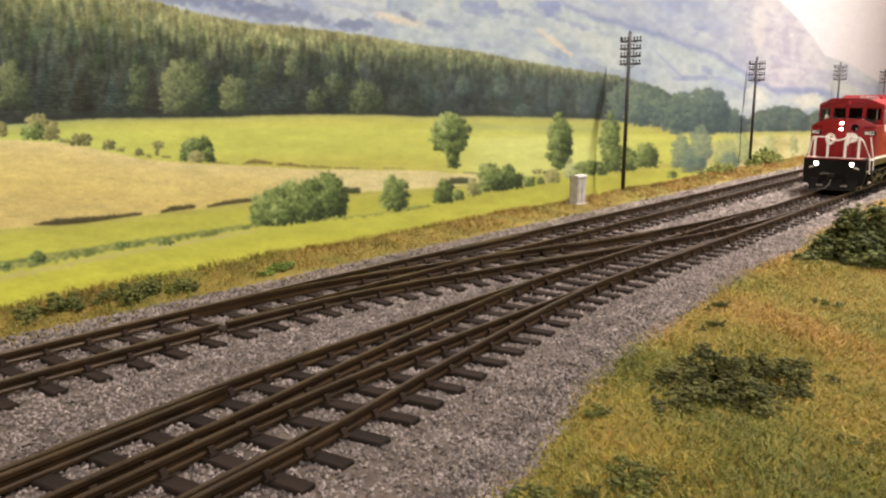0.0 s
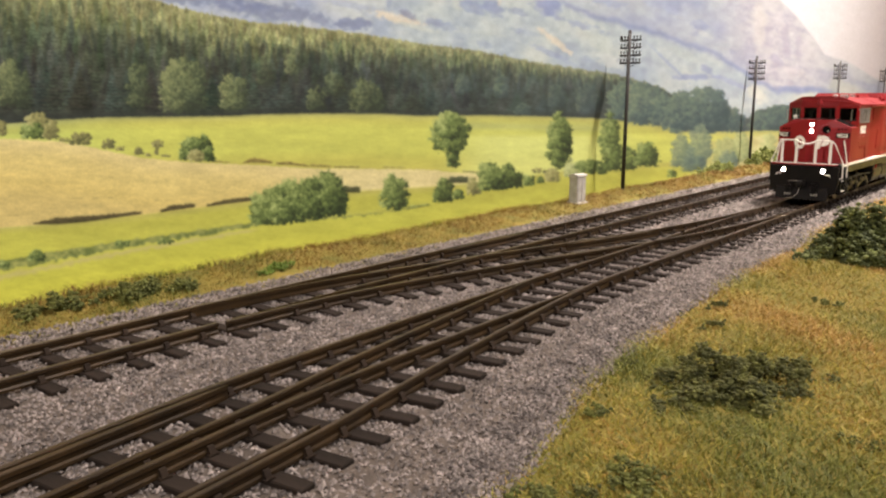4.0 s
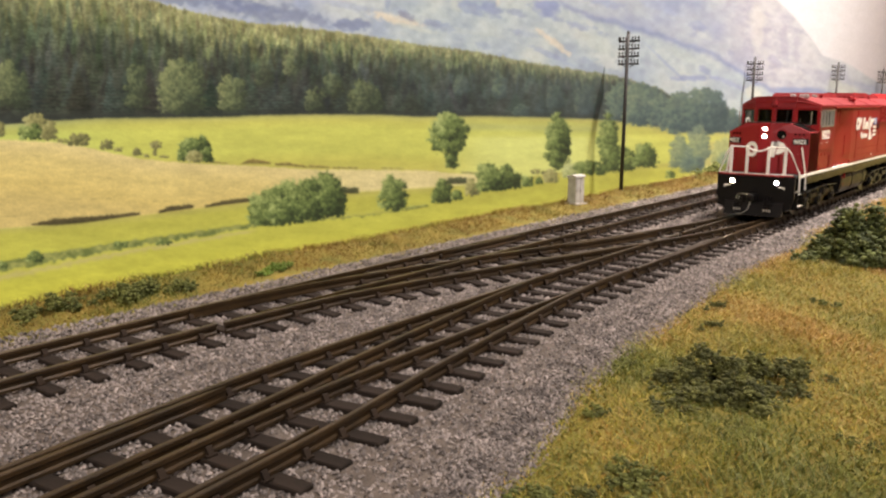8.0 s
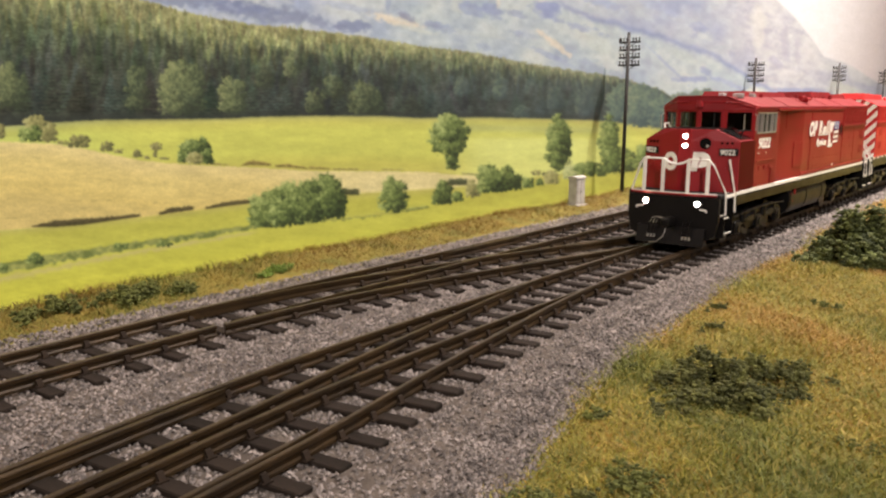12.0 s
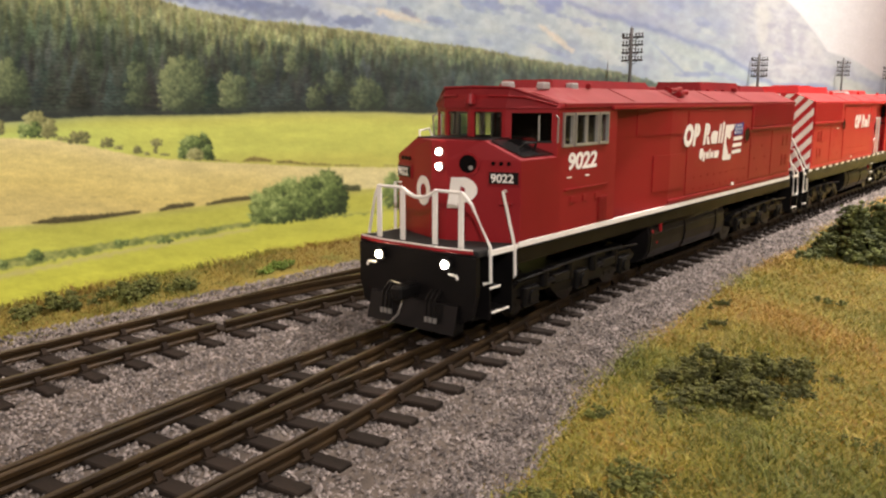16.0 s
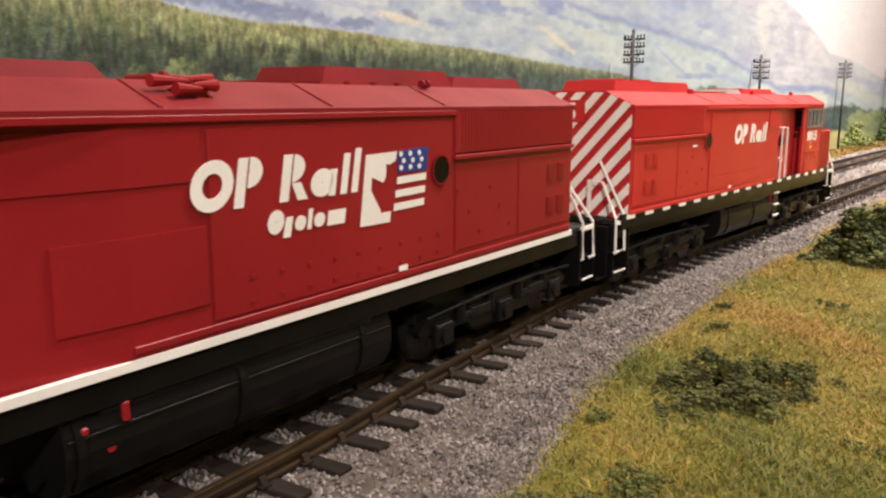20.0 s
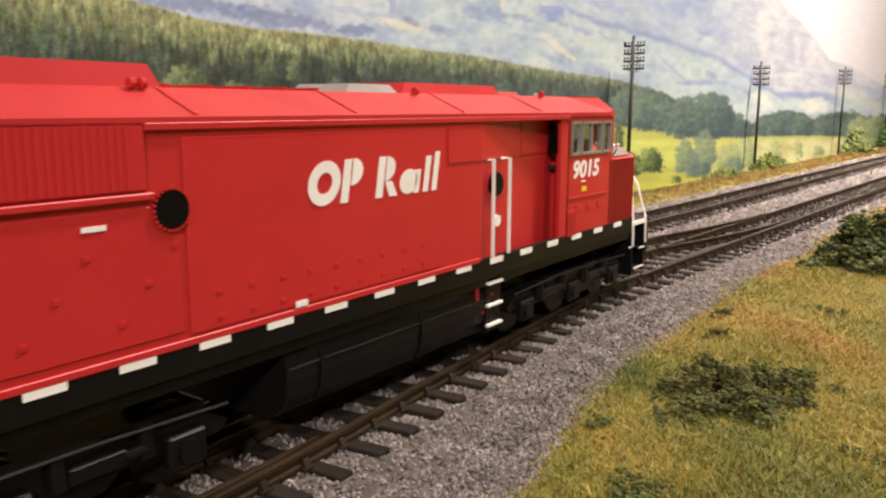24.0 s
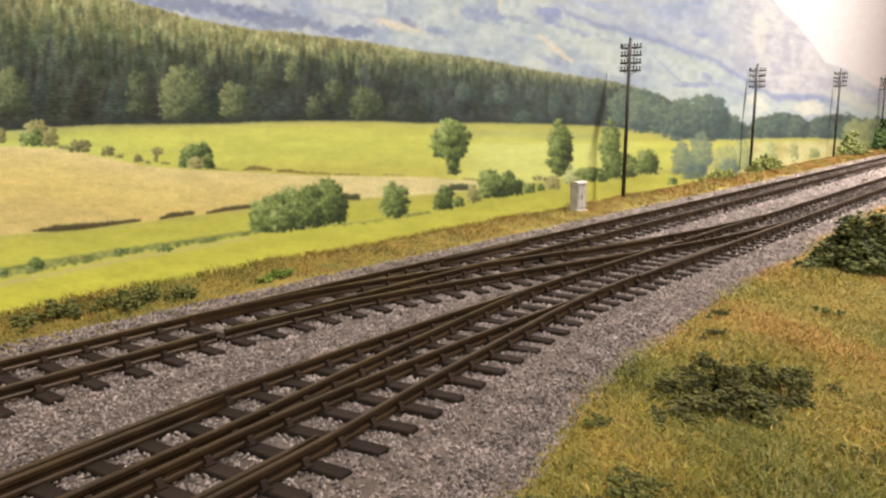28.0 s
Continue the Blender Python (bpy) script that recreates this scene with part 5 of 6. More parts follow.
        p = part("windscreen", plate(ma + 0.5, ln - mb - 0.5, z0, z1, 0.5, -0.3), GLASS, rim)
        p.visible_shadow = False
        part("wiper_arm", plate(ln * 0.62, ln * 0.62 + 0.35, z0 + 0.4, z1 - 0.6, -0.2, 0.5), SILVER if wide else BLACK_FLAT, cab)
    # brow over the windscreen, sloping roof front
    front = [(84, -17.8), (86.9, -17.7), (95.0, -8.8), (96.7, 0), (95.0, 8.8), (86.9, 17.7), (84, 17.8)]
    crown = [(84, -17.7, 49.5), (86.4, -17.3, 49.5), (93.9, -9.2, 52.9), (95.4, 0, 53.1), (93.9, 9.2, 52.9), (86.4, 17.3, 49.5), (84, 17.7, 49.5)]
    loft(bm := B(), [[(x, y, 48.2) for x, y in front], crown])
    bmesh.ops.triangulate(bm, faces=[f for f in bm.faces if len(f.verts) > 4])
    part("roof_brow", bm, roof_red, roof)
    part("roof_rim", tube(B(), [(x + 0.15, y, z - 0.1) for x, y, z in crown[1:-1]], 0.32, 6), roof_red, roof, "raised rim along the roof's front edge")
    for s in (-1, 1):
        part("rain_gutter", tube(B(), [(87.2, s * 17.3, 48.9), (91.6, s * 12.4, 50.6), (94.7, s * 9.0, 50.9), (95.6, s * 4.4, 51.0)], 0.28, 6), red, roof)
    part("beacon", cyl(B(), (96.9, 0.4, 50.3), "z", 1.35, 2.2, 14, 0.8), red, roof, "small red beacon over the windscreen")
    # nose: shallow wedge with chamfered shoulders
    rings = []
    for z, wy in ((19.4, 17.5), (37.3, 17.5), (41.4, 9.6)):
        rings.append([(84.8, -wy, z), (101.4 + (wy < 17) * 2.6, -wy, z), (107.6, -2.2, z), (107.6, 2.2, z), (101.4 + (wy < 17) * 2.6, wy, z), (84.8, wy, z)])
    loft(bm := B(), rings)
    nose = part("nose", bm, red, loco)
    part("anti_glare_deck", box(B(), 86.5, 104, -9.4, 9.4, 41.35, 41.75, 0.1), BLACK, nose, "black anti-glare nose top")
    for s in (-1, 1):
        part("shoulder_deck", loft(B(), [[(86.8, s * 16.8, 37.8), (99.6, s * 16.8, 37.8), (102.6, s * 10.2, 41.2), (90.4, s * 10.2, 41.2)], [(86.8, s * 16.9, 38.05), (99.6, s * 16.9, 38.05), (102.6, s * 10.3, 41.45), (90.4, s * 10.3, 41.45)]]), GLOSS_BLACK, nose, "glossy black nose shoulder")
    for z in (38.9, 35.6):
        lamp = part("headlight", cyl(B(), (107.6, 0.3, z), "x", 1.05, 1.0, 20), SILVER, nose, "lit twin headlight" if system else "unlit twin headlight")
        part("headlight_lens", cyl(B(), (108.2, 0.3, z), "x", 0.62, 0.4, 20), BULB if system else CLEAR, lamp)
    for s in (-1, 1):
        face = Matrix.Translation((104.6, s * 9.7, 0)) @ Matrix.Rotation(radians(-22.1 * s), 4, "Z").inverted()

        def on_face(bm):
            bm.transform(face)
            return bm
        if s > 0:
            part("nose_disc", on_face(cyl(B(), (0.1, -3.2, 36.4), "x", 2.65, 0.7, 28)), red, nose, "round lamp housing with a dark glass")
            part("disc_glass", on_face(cyl(B(), (0.35, -3.2, 36.4), "x", 2.2, 0.5, 28, 1.9)), SMOKE, nose)
            # grey dot standing in for a reflection on the glass
            part("disc_bulb", on_face(cyl(B(), (0.62, -2.5, 35.6), "x", 0.5, 0.1, 12)), GREY, nose)
        for k in range(3):
            part("marker_lens", on_face(cyl(B(), (0.15, 2.4 + k * 1.7 if s > 0 else -2.4 - k * 1.7, 36.6), "x", 0.45, 0.4, 12)), SMOKE, nose)
        board = part("number_board", on_face(box(B(), -0.1, 0.5, *sorted((s * 1.5, s * 8.0)), 32.2, 34.8, 0.1)), BLACK, nose, "black number board with pale digits")
        bm = on_face(box(B(), 0.05, 0.32, *sorted((s * 1.1, s * 8.3)), 31.8, 35.2, 0.1))
        part("board_frame", bm, red, board)
        text = Matrix(((0, 0, 1, 0.53), (1, 0, 0, 1.9 if s > 0 else -7.7), (0, 1, 0, 32.6), (0, 0, 0, 1)))
        lettering(number, 2.55, face @ text, "board_digits", board, bold=0.8)
        mark = [[(x * 1.0, y * 1.0) for x, y in p] for p in ([[(-8.0, 26.6), (-5.6, 26.6), (-4.6, 33.4), (-7.0, 33.4)], arc(-4.6, 30.7, 0.8, 3.5, -100, 90, 0.8), [(-6.4, 31.6), (-4.4, 31.6), (-4.3, 33.4), (-6.2, 33.4)]] if s > 0 else [arc(4.6, 29.8, 1.5, 3.2, 40, 400, 1.05, 24)])]
        decal("nose_mark", mark, face @ Matrix(((0, 0, 1, 0.1), (1, 0, 0, 0), (0, 1, 0, 0), (0, 0, 0, 1))), nose, WHITE)
        part("grab_iron", on_face(tube(B(), [(0, s * 4.0, 28), (1.0, s * 4.0, 28), (1.0, s * 6.6, 28), (0, s * 6.6, 28)], 0.18, 5)), red, nose)
    tube_bm = tube(B(), [(98, -side * 9.8, 41.6), (98.5, -side * 10.4, 43.4), (102, -side * 10.4, 43.0), (102.6, -side * 9.8, 41.4)], 0.25, 6)
    part("nose_grab", tube_bm, WHITE, nose)
    tube_bm = tube(B(), [(91, side * 14.2, 39.4), (91.6, side * 15.0, 40.6), (96.4, side * 15.0, 40.8), (97, side * 14.2, 39.6)], 0.25, 6)
    part("nose_grab", tube_bm, WHITE if not system else BLACK_FLAT, nose)
    # pilot, plough, coupler, ditch lights
    pilot = part("pilot", prism(B(), [(-16.6, 18.2), (16.6, 18.2), (16.6, 10), (15.4, 5.2), (12, 3.2), (-12, 3.2), (-15.4, 5.2), (-16.6, 10)], "x", 114.6, 116.0), BLACK, loco)
    bm = prism(B(), [(114.6, 1.6), (118.2, 1.4), (116.6, 7.4), (115.4, 8.0), (114.6, 8.0)], "y", -12.4, 12.4)
    part("snow_plough", bm, BLACK, pilot)
    part("anticlimber", prism(B(), [(112, -16.6), (115.6, -16.6), (117.4, -8), (117.4, 8), (115.6, 16.6), (112, 16.6)], "z", 18.6, 19.6), BLACK_FLAT, loco)
    part("anticlimber_lip", tube(B(), [(116.1, -15.8, 19.2), (117.4, -8, 19.2), (117.4, 8, 19.2), (116.1, 15.8, 19.2)], 0.36, 6), red, loco)
    part("platform_edge", tube(B(), [(116.0, -15.6, 19.7), (117.3, -8, 19.7), (117.3, 8, 19.7), (116.0, 15.6, 19.7)], 0.19, 6), WHITE if system else BLACK, loco, "pale painted platform edge")
    part("brake_hose", tube(B(), [(116, -7.4, 10), (118, -5, 10.8), (118.4, -1.4, 10.6), (119.6, -0.2, 8), (120.4, -1, 4.4), (120.6, -3.4, 2.2), (120, -6.4, 1.8)], 0.2, 7), SILVER, pilot, smooth=True)
    part("coupler", box(B(), 115, 122.4, -1.6, 1.6, 8.0, 11.0, 0.5), BLACK, pilot)
    for s in (-1, 1):
        lamp = part("ditch_light", cyl(B(), (116.6, s * 9.4, 16.2), "x", 1.45, 1.4, 20), BLACK, pilot, "lit ditch light" if system else "unlit ditch light")
        part("ditch_lens", cyl(B(), (117.4, s * 9.4, 16.2), "x", 0.8, 0.4, 20), (BULB if s > 0 else BULB_WARM) if system else CLEAR, lamp)
        part("uncoupling_lever", tube(B(), [(117.2, s * 10.4, 14.3), (117.4, s * 12.6, 14.2), (117.4, s * 12.9, 13.4)], 0.3, 5), WHITE, pilot)
        for k in range(3):
            part("air_hose", tube(B(), [(116, s * (5 + k * 1.2), 10), (118, s * (5 + k * 1.2), 8.4), (118.4, s * (5.2 + k * 1.2), 4.4)], 0.3, 6), BLACK, pilot)
            part("hose_end", cyl(B(), (118.4, s * (5.2 + k * 1.2), 4.0), "z", 0.42, 1.1, 8), SILVER, pilot)
        # white hand rails at the front platform
        for yy in (11.6, 4.6):
            part("rail_post", box(B(), 114.4, 114.8, s * yy - 0.62, s * yy + 0.62, 19.4, 31.2), WHITE, loco)
        part("hand_rail", tube(B(), [(114.6, s * 4.6, 31.2), (114.6, s * 11.8, 31.2), (113.8, s * 13.6, 29.0), (112.0, s * 17.3, 20.0), (112.0, s * 17.5, 12.6), (112.6, s * 16.0, 12.2)], 0.36, 6), WHITE, loco)
        part("hand_rail", tube(B(), [(103.4, s * 15.0, 30.8), (105.0, s * 15.4, 31.0), (103.0, s * 17.3, 19.0), (102.9, s * 17.5, 12.6), (102.4, s * 16.6, 12.0)], 0.36, 6), WHITE, loco)
        part("step_edge", box(B(), 102, 112, *sorted((s * 16.8, s * 17.4)), 18.2, 19.3), WHITE, loco)
        steps_at(loco, 107.6, s)
        # rear end: rails and steps
        if system:
            corner = [(-95.8, s * 14.6, 30.4), (-97, s * 15.6, 30.2), (-103.6, s * 17.3, 20.2), (-103.8, s * 17.5, 11.2), (-103.0, s * 16.4, 11.0)]
        else:
            corner = [(-99.2, s * 8.6, 34.6), (-100.2, s * 9.2, 34.4), (-100.6, s * 17.0, 20.6), (-100.6, s * 17.5, 11.2), (-99.8, s * 16.4, 11.0)]
        part("hand_rail", tube(B(), corner, 0.38, 6), WHITE, loco)
        part("hand_rail", tube(B(), [(x + aft, y, z) for x, y, z in ((-107.2, s * 7.4, 19.4), (-107.2, s * 7.6, 29.4), (-107.4, s * 11.4, 29.0), (-110.2, s * 17.0, 20.2), (-110.4, s * 17.4, 11.0), (-109.6, s * 16.4, 10.6))], 0.38, 6), WHITE, loco)
        part("rear_post", box(B(), -107.4 + aft, -107.0 + aft, s * 7 - 0.3, s * 7 + 0.3, 19.4, 29.6), WHITE, loco)
        part("step_edge", box(B(), -110 + aft, -103 + aft, *sorted((s * 16.8, s * 17.4)), 18.4, 19.4), WHITE, loco)
        steps_at(loco, -107 + aft, s)
    chain = [(114.5, y, 31.0 - 1.6 * (1 - (y / 4.6) ** 2)) for y in np.linspace(-4.6, 4.6, 9)]
    part("safety_chain", tube(B(), chain, 0.45, 6), WHITE, loco, "drooping white safety chain")
    part("rear_coupler", box(B(), -117.5 + aft, -110 + aft, -1.6, 1.6, 8.0, 11.0, 0.5), STEEL, loco)
    part("rear_pilot", box(B(), -112.4 + aft, -111.2 + aft, -15.8, 15.8, 4.6, 18.2, 0.2), BLACK, loco)
    part("tail_light", cyl(B(), (end - 0.7, 7.0, 36.5), "x", 1.7, 0.8, 18), SMOKE, loco, "dark round tail lamp")
    # painted end stripes and side lettering
    if not system:
        # the end wall follows the roof: a slope off each shoulder
        edges = ((1, 0, 17.4), (-1, 0, 17.4), (0, -1, -19.6), (0.43, 1, 56.85), (-0.43, 1, 56.85), (0, 1, 52.6))
        stripes = []
        for k in range(-8, 7):
            q = [(-18, 12 + k * 5.9), (-18, 15.1 + k * 5.9), (18, 53.5 + k * 5.9), (18, 50.4 + k * 5.9)]
            for e in edges:
                q = clip_half(q, *e)
            if len(q) > 2:
                stripes.append(q)
        decal("end_stripe", stripes, Matrix(((0, 0, -1, end - 0.42), (-1, 0, 0, 0), (0, 1, 0, 0), (0, 0, 0, 1))), loco, WHITE)
        part("number_panel", box(B(), end - 0.66, end - 0.4, -3.6, 14.0, 44.6, 50.6), red, loco)
        plate_m = Matrix(((0, 0, -1, end - 0.7), (-1, 0, 0, 13.2), (0, 1, 0, 45.4), (0, 0, 0, 1))) @ Matrix.Diagonal((1.12, 1, 1, 1))
        lettering(number, 6.4, plate_m, "end_number", loco, bold=0.8)
    cab_text = on_side(side, 82.0 if side > 0 else 63.8, 34.1, 17.5) @ Matrix.Diagonal((1.3, 1.0, 1, 1))
    lettering(number, 5.4 if system else 5.6, cab_text, "cab_number", cab, shear=0.14, bold=1.5)
    if system:
        decal("maker_mark", wordmark(6.6), on_side(side, 15.4, 36.3, 17.75) @ Matrix.Diagonal((1.16, 1, 1, 1)), body, WHITE)
        word = [slant([(x * 0.5, y * 0.5) for x, y in p]) for p in (arc(1.6, 3.0, 0.2, 2.4, 0, 359, 1.2), [(4.2, -1.0), (6.4, -1.0), (6.6, 3.8), (4.6, 3.8)], arc(9.2, 1.9, 0.1, 1.7, 0, 359, 1.1), [(11.6, 0), (12.8, 0), (12.8, 5), (11.6, 5)], arc(15.4, 1.9, 0.1, 1.8, 0, 359), [(18.2, 0), (24.2, 0), (24.2, 3.7), (18.2, 3.7)])]
        decal("maker_submark", word, on_side(side, 2.0, 31.8, 17.75) @ Matrix.Diagonal((1.3, 1.2, 1, 1)), body, WHITE)
        flag = on_side(side, -18.4, 30.5, 17.75)
        decal("flag_panel", [[(-0.9, 0.1), (6.7, 0), (7.0, 1.8), (4.1, 1.7), (4.3, 2.1), (1.9, 5.6), (2.1, 7.8), (5.0, 6.7), (5.8, 7.7), (5.8, 9.7), (6.9, 9.5), (8.4, 10.2), (8.8, 11.6), (0.8, 11.4)]], flag, body, WHITE)
        decal("flag_blue_field", [[(9.0, 8.0), (17.2, 8.0), (17.8, 12.0), (9.2, 11.6)]], flag, body, BLUE)
        decal("flag_star", [[(9.8 + 2.6 * i + 0.7 * (j % 2) + 0.5 * math.cos(a * math.pi / 2.5 + 1.57), 8.8 + 1.15 * j + 0.5 * math.sin(a * math.pi / 2.5 + 1.57)) for a in range(5)] for i in range(3) for j in range(3)], flag @ Matrix.Translation((0, 0, 0.1)), body, WHITE)
        decal("flag_bar", [[(8.8 - 0.5 * k, 6.1 - 2.2 * k), (17.0 - 0.3 * k, 6.3 - 2.2 * k), (17.1 - 0.3 * k, 7.5 - 2.2 * k), (8.9 - 0.5 * k, 7.3 - 2.2 * k)] for k in range(3)], flag, body, WHITE)
        for xx in (82, 73.4):
            part("stencil_bar", box(B(), xx - 2.0, xx, *sorted((side * 17.5, side * 17.62)), 32.1, 32.4), WHITE, cab)
    else:
        decal("maker_mark", wordmark(6.6), on_side(side, -23.4, 36.0, 17.75) @ Matrix.Diagonal((1.16, 1, 1, 1)), body, WHITE)
        part("stencil_bar", box(B(), 68.6, 71.0, *sorted((side * 17.5, side * 17.62)), 32.9, 33.2), WHITE, cab)
        part("warning_label", box(B(), 69, 71.6, *sorted((side * 17.5, side * 17.62)), 30.6, 31.8), YELLOW, cab, "small yellow label")
        for xx in (27.8, 34.0):
            w = 17.3
            part("door_rail", tube(B(), [(xx - 0.8, side * (w - 0.8), 40.3), (xx, side * (w + 0.9), 40.4), (xx, side * (w + 0.9), 21.0)], 0.42, 6), WHITE, body, "white vertical door handrail")
        part("porthole", cyl(B(), (29.9, side * 17.2, 35.4), "y", 2.4, 1.2, 24), SMOKE, body, "round dark door window")
        part("door_disc", cyl(B(), (30.4, side * 17.2, 28.0), "y", 1.2, 1.0, 18), WHITE, body)
        for z in (15.0, 10.4, 6.2):
            part("tread_edge", box(B(), 28, 33.6, *sorted((side * 16.6, side * 17.3)), z, z + 0.5), WHITE, loco)
        part("side_steps", box(B(), 28, 33.6, *sorted((side * 15.2, side * 16.6)), 5, 17.6), BLACK, loco)
    return loco, axles


def clip_half(poly, a, b, c):
    """The part of an outline where a * u + b * v <= c."""
    out = []
    for p, q in zip(poly, poly[1:] + poly[:1]):
        dp, dq = (c - a * w[0] - b * w[1] for w in (p, q))
        if dp >= 0:
            out.append(p)
        if (dp >= 0) != (dq >= 0):
            t = dp / (dp - dq)
            out.append((p[0] + t * (q[0] - p[0]), p[1] + t * (q[1] - p[1])))
    return out


lead, lead_axles = build_locomotive("dark red model diesel locomotive with lit headlamps, leading the train", RED_DARK, RED_DARK_ROOF, "9022", 1, True)
tail, tail_axles = build_locomotive("bright red model diesel locomotive with striped end, coupled back to back", RED_BRIGHT, RED_BRIGHT_ROOF, "9015", -1, False)


# ---------------------------------------------------------------- foliage
def foam_bush(name, label, x, y, z, rx, ry, h, n, colours, size, category="bush", seed=1):
    r = random.Random(seed)
    ico = B()
    bmesh.ops.create_icosphere(ico, subdivisions=1, radius=1)
    iv = np.array([v.co[:] for v in ico.verts])
    ico.verts.index_update()
    fi = np.array([[v.index for v in f.verts] for f in ico.faces])
    ico.free()
    vs, fs = [], []
    hearts = []
    for i in range(max(5, n // 22)):
        a, q, u = r.uniform(0, 6.283), r.random() ** 0.6, r.random()
        reach = 0.85 + 0.28 * math.sin(2 * a + seed) + 0.22 * math.sin(5 * a + 2 * seed) + r.uniform(-0.15, 0.2)
        top = h * (1 - q * q) ** 0.6 * (0.75 + 0.3 * math.sin(3 * a + seed) + 0.2 * math.sin(5 * a))
        p = np.array([rx * q * math.cos(a) * reach, ry * q * math.sin(a) * reach, max(0.3, top * (0.55 + 0.5 * u))])
        hearts.append(p)
    for i in range(n):
        p = hearts[i % len(hearts)] + np.array([r.gauss(0, 1), r.gauss(0, 1), r.gauss(0, 0.8)]) * size * 1.7
        p[2] = max(0.2, p[2])
        s = size * r.uniform(0.5, 1.4)
        vs.append(p + iv * s * np.array([r.uniform(0.7, 1.3), r.uniform(0.7, 1.3), r.uniform(0.5, 1.0)]) * (1 + 0.35 * rng.uniform(-1, 1, (len(iv), 1))))
        fs.append(fi + i * len(iv))
    b = tagged(new(name), label, category)
    b.location = (x / 1000, y / 1000, z / 1000)
    material = mat("foam_" + str(seed), colours[0], colours[1], 0.9, grain=0.4, blotch=4, bump=0.5, relief=0.3, island=0.3)
    lumps = 5 if n > 100 else 2
    for k in range(lumps):
        pick = [i for i in range(n) if int((math.atan2(vs[i][:, 1].mean() / ry, vs[i][:, 0].mean() / rx) + math.pi) / 2 / math.pi * lumps) % lumps == k]
        if pick:
            raw("foliage_clump", np.concatenate([vs[i] for i in pick]), np.concatenate([fi + j * len(iv) for j in range(len(pick))]), material, b)
    return b


DEEP, MOSS, OLIVE = (S(90, 96, 45), S(50, 57, 30)), (S(94, 94, 42), S(54, 57, 27)), (S(112, 115, 52), S(78, 87, 41))
GREEN = (S(98, 100, 44), S(66, 72, 32))
foam_bush("shrub", "low dark olive foam shrub in the straw grass", 146, 46, 0, 19, 13, 7.2, 4600, MOSS, 0.38, seed=3)
foam_bush("shrub", "dense dark green foam shrub on the near bank", 297, 55, 0, 19, 15, 19, 4200, DEEP, 0.72, seed=5)
foam_bush("grass_tuft", "small green foam tuft in the grass", 101, 44, 0, 5, 4, 1.8, 260, GREEN, 0.36, "tuft", seed=8)
foam_bush("grass_tuft", "small green foam tuft in the grass", 88, 52, 0, 4, 4, 1.8, 240, GREEN, 0.34, "tuft", seed=9)
for k, (tx, ty, tr) in enumerate(((168, 45, 4), (139, 56, 4), (136, 23, 4), (93, 49, 3), (105, 49, 3), (178, 30, 4), (190, 66, 4), (122, 62, 3), (232, 50, 5), (210, 72, 4), (150, 70, 3), (115, 30, 3))):
    foam_bush("grass_tuft", "small green foam tuft in the grass", tx, ty, 0, tr, tr * 0.8, 1.0, 150, GREEN if k % 3 else MOSS, 0.28, "tuft", seed=40 + k % 3)
foam_bush("grass_tuft", "green foam tuft on the far verge", 117, 203, 0, 10, 5, 4.6, 700, GREEN, 0.5, "tuft", seed=12)
foam_bush("grass_tuft", "green foam tuft on the far verge", 96, 205, 0, 11, 5, 3.6, 500, GREEN, 0.45, "tuft", seed=31)
foam_bush("grass_tuft", "green foam tuft on the far verge", 132, 201, 0, 5, 3, 2.4, 240, GREEN, 0.45, "tuft", seed=13)
foam_bush("grass_tuft", "green foam tuft on the far verge", 167, 200, 0, 7, 3, 2.2, 260, (S(108, 128, 50), S(80, 98, 38)), 0.45, "tuft", seed=14)
foam_bush("shrub", "yellow green foam shrub beside a telegraph pole", 735, 219, 1, 32, 7, 13, 1500, OLIVE, 1.0, seed=15)
foam_bush("shrub", "olive foam shrub on the far verge", 625, 219, 1, 30, 6, 6, 800, OLIVE, 0.9, seed=16)
foam_bush("shrub", "pale green foam shrub at the far end", 1070, 220, 0, 36, 9, 26, 1500, (S(122, 128, 72), S(92, 102, 56)), 1.5, seed=17)
foam_bush("shrub", "dark green foam shrub at the far end", 1265, 218, 0, 46, 9, 34, 1500, (S(70, 92, 44), S(52, 70, 36)), 1.9, seed=18)


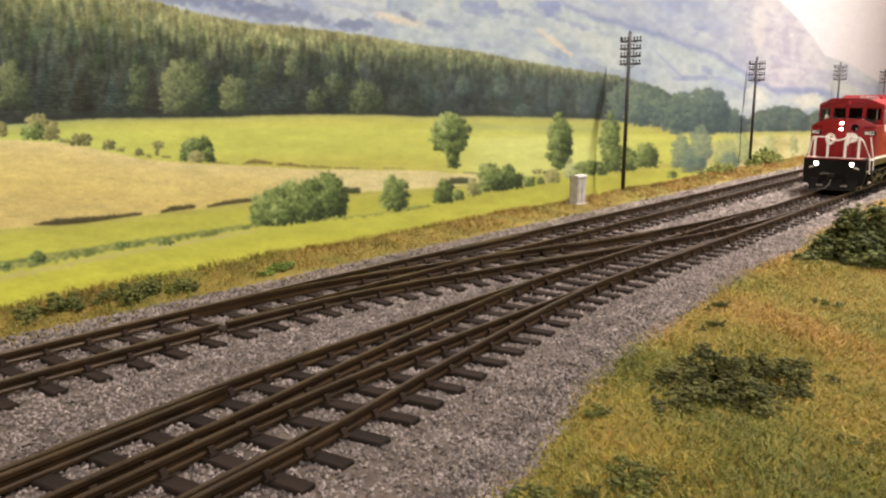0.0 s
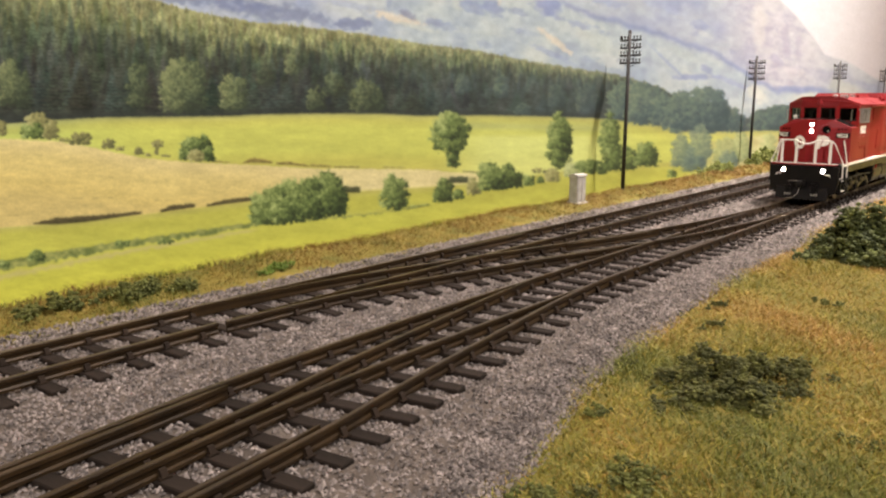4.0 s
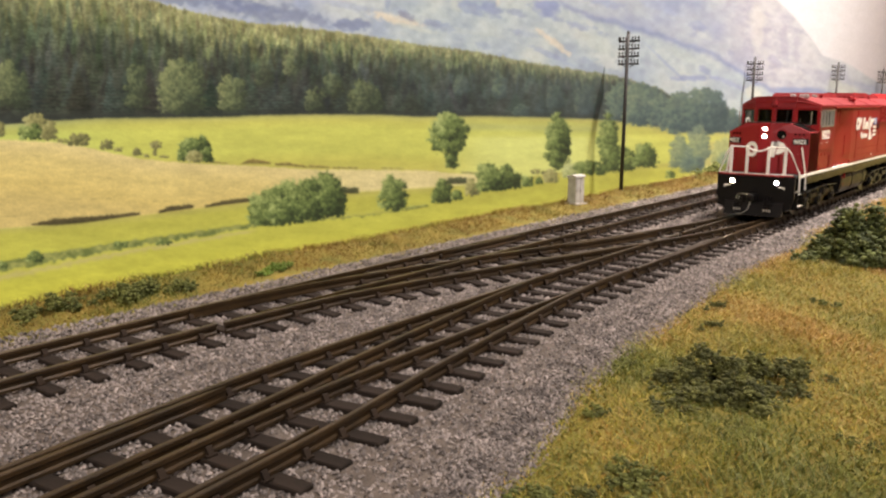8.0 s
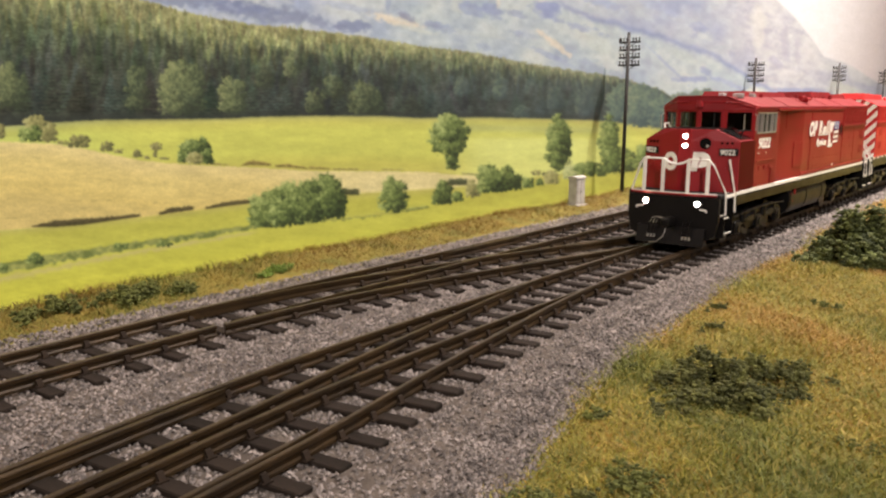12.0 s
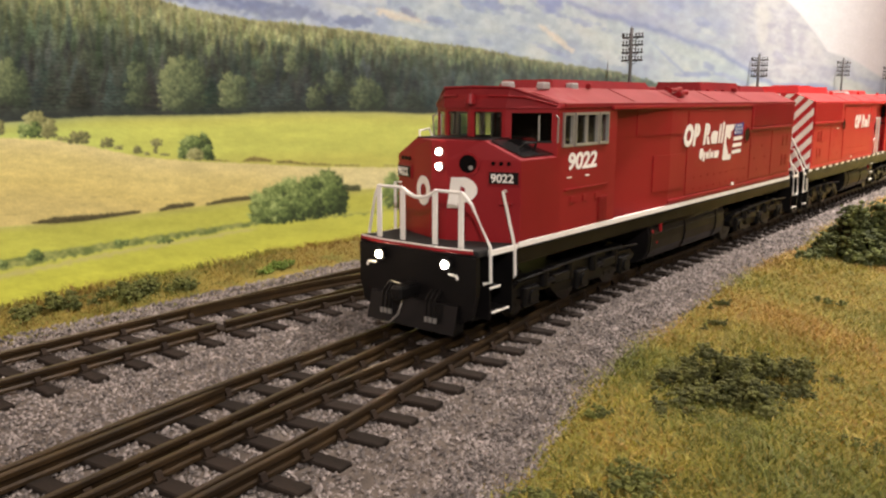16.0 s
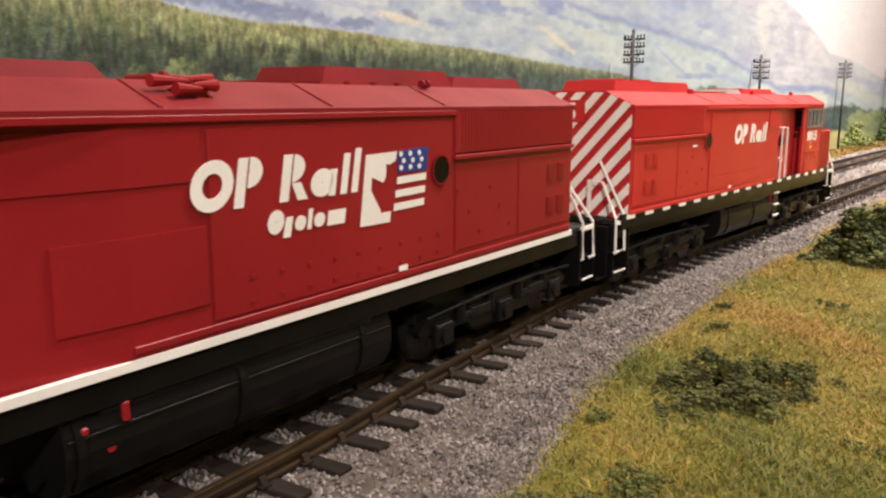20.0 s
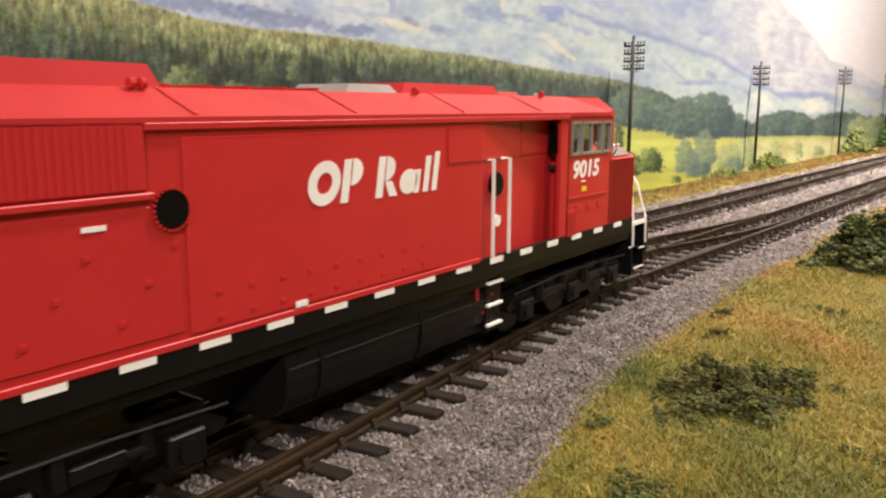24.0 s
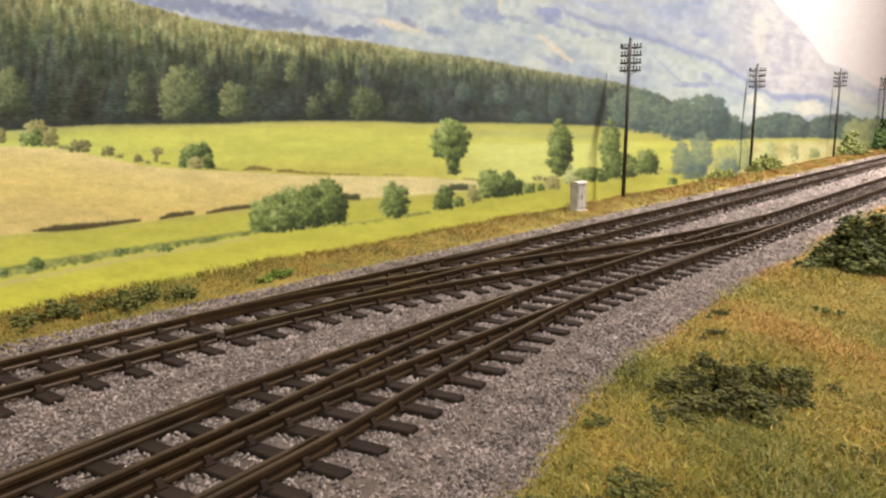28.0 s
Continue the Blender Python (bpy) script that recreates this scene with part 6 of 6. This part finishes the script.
def blades(name, label, count, where, height, lean, colours, seed):
    """Standing fibres: thin bent slips, each an island."""
    g = np.random.default_rng(seed)
    x, y = where(g, count)
    n = len(x)
    z = ground_height(x, y) - 0.2
    h = height(x, y) * g.uniform(0.55, 1.35, n)
    a = g.uniform(0, 2 * np.pi, n)
    w = 0.075 + 0.04 * g.random(n) + np.clip(x - 400, 0, 900) * 0.0005
    l = lean * g.normal(0, 1, (n, 2)) * h[:, None]
    dx, dy = np.cos(a) * w, np.sin(a) * w
    base = np.stack([x, y, z], 1)
    side = np.stack([dx, dy, 0 * dx], 1)
    mid = base + np.concatenate([l * 0.35, (h * 0.6)[:, None]], 1)
    tip = base + np.concatenate([l, h[:, None]], 1)
    v = np.stack([base - side, base + side, mid + side * 0.8, mid - side * 0.8, tip], 1).reshape(-1, 3)
    k = (np.arange(n) * 5)[:, None]
    f = [q for four, tri in zip((k + np.array([0, 1, 2, 3])).tolist(), (k + np.array([3, 2, 4])).tolist()) for q in (four, tri)]
    ob = raw(name, v, f, [mat(nm, c1, c2, 0.6, grain=2, blotch=b, bump=0, island=0.4, spec=0.3) for nm, c1, c2, b in colours], None)
    pick = np.digitize(np.sin(x / 17.0 + 1.3 * np.sin(y / 13.0)) * 0.5 + np.sin(x / 7.0 - y / 9.0) * 0.3 + g.normal(0, 0.45, n) + np.clip((175 - x) / 170, -0.5, 0.4), [-0.55, -0.1, 0.5] if len(colours) > 3 else [-0.2, 0.5])
    ob.data.polygons.foreach_set("material_index", np.repeat(pick, 2).astype(np.int32))
    return tagged(ob, label, "grass", kind="stuff")


def near_bank(g, n):
    x = 20 + 560 * g.random(n) ** 1.7
    y = GRASS_EDGE(x) + 3 - (115 * g.random(n))
    edge = GRASS_EDGE(x) + 2.0 * np.sin(x / 9) + 1.5 * np.sin(x / 4.1)
    ok = (y < edge + g.normal(0, 1.5, n)) & (y > -60) & (np.hypot(x, y) > 45)
    return x[ok], y[ok]


def far_bank(g, n):
    x = 20 + 1330 * g.random(n) ** 1.35
    y = g.uniform(BALLAST_FAR + 3, 221.0, n)
    edge = BALLAST_FAR + 9 + 3 * np.sin(x / 21) + 2 * np.sin(x / 8)
    ok = y > edge + g.normal(0, 1.5, n)
    return x[ok], y[ok]


blades("static_grass", "straw, ochre and olive static grass on the near bank", 300000, near_bank, lambda x, y: 1.35 + 0.4 * np.sin(x / 19 + y / 12), 1.1,
       [("grass_ochre", S(160, 124, 56), S(136, 102, 45), 9), ("grass_straw", S(166, 147, 68), S(145, 127, 55), 9), ("grass_lime", S(137, 131, 49), S(116, 113, 41), 9), ("grass_olive", S(106, 109, 42), S(85, 90, 35), 9)], 21)
blades("verge_grass", "tall straw and rust coloured grass along the far verge", 70000, far_bank, lambda x, y: 1.25 + np.clip(y - 204, 0, 30) * 0.06 + 0.5 * np.sin(x / 13.0) * np.sin(x / 5.3), 0.75,
       [("verge_ochre", S(132, 102, 45), S(108, 82, 37), 12), ("verge_straw", S(134, 117, 54), S(112, 97, 44), 12), ("verge_olive", S(108, 111, 44), S(88, 92, 37), 12)], 22)

ballast()


# ---------------------------------------------------------------- what moves
RUN = curve_through([(0, 614.6), (3, 568.3), (6, 516.5), (8, 478.2), (9, 458.9), (10, 439.5), (11, 416.1), (12, 387.8), (12.5, 372.1), (14.5, 301.2), (15, 283.2), (15.5, 265.1), (16, 247.8), (16.5, 230.3), (17, 212.2), (17.5, 191.8), (18, 169.4), (18.5, 145.0), (19, 120.6), (19.5, 96.4), (20, 73.6), (20.5, 50.4), (21, 26.8), (21.5, 2.0), (23.5, -97), (24, -122), (24.5, -149.5), (25, -178), (25.5, -208.5), (26, -239.5), (26.5, -271), (27, -312), (28, -390)])
GAP = 224.0


def motions():
    for loco, shift, back, axles in ((lead, 0.0, 180, lead_axles), (tail, GAP, 0, tail_axles)):
        rows = []
        for k in range(113):
            t = k * 0.25
            u = float(RUN(t)) + shift
            a, b = (u - 70, float(mid_b(u - 70))), (u + 70, float(mid_b(u + 70)))
            turn = math.degrees(math.atan2(b[1] - a[1], b[0] - a[0]))
            rows.append((t, pose((a[0] + b[0]) / 2000, (a[1] + b[1]) / 2000, RAIL_TOP / 1000, 0, 0, turn + back)))
        walk(loco, rows)
        start = float(RUN(0))
        for axle, x in axles:
            spin = []
            for k in range(197):
                t = k / 7.0
                way = (start - float(RUN(t))) / 5.75 * (1 if back else -1)
                spin.append((t, Matrix.Translation((x, 0, 0.00575)) @ Matrix.Rotation(way, 4, "Y")))
            walk(axle, spin)


motions()
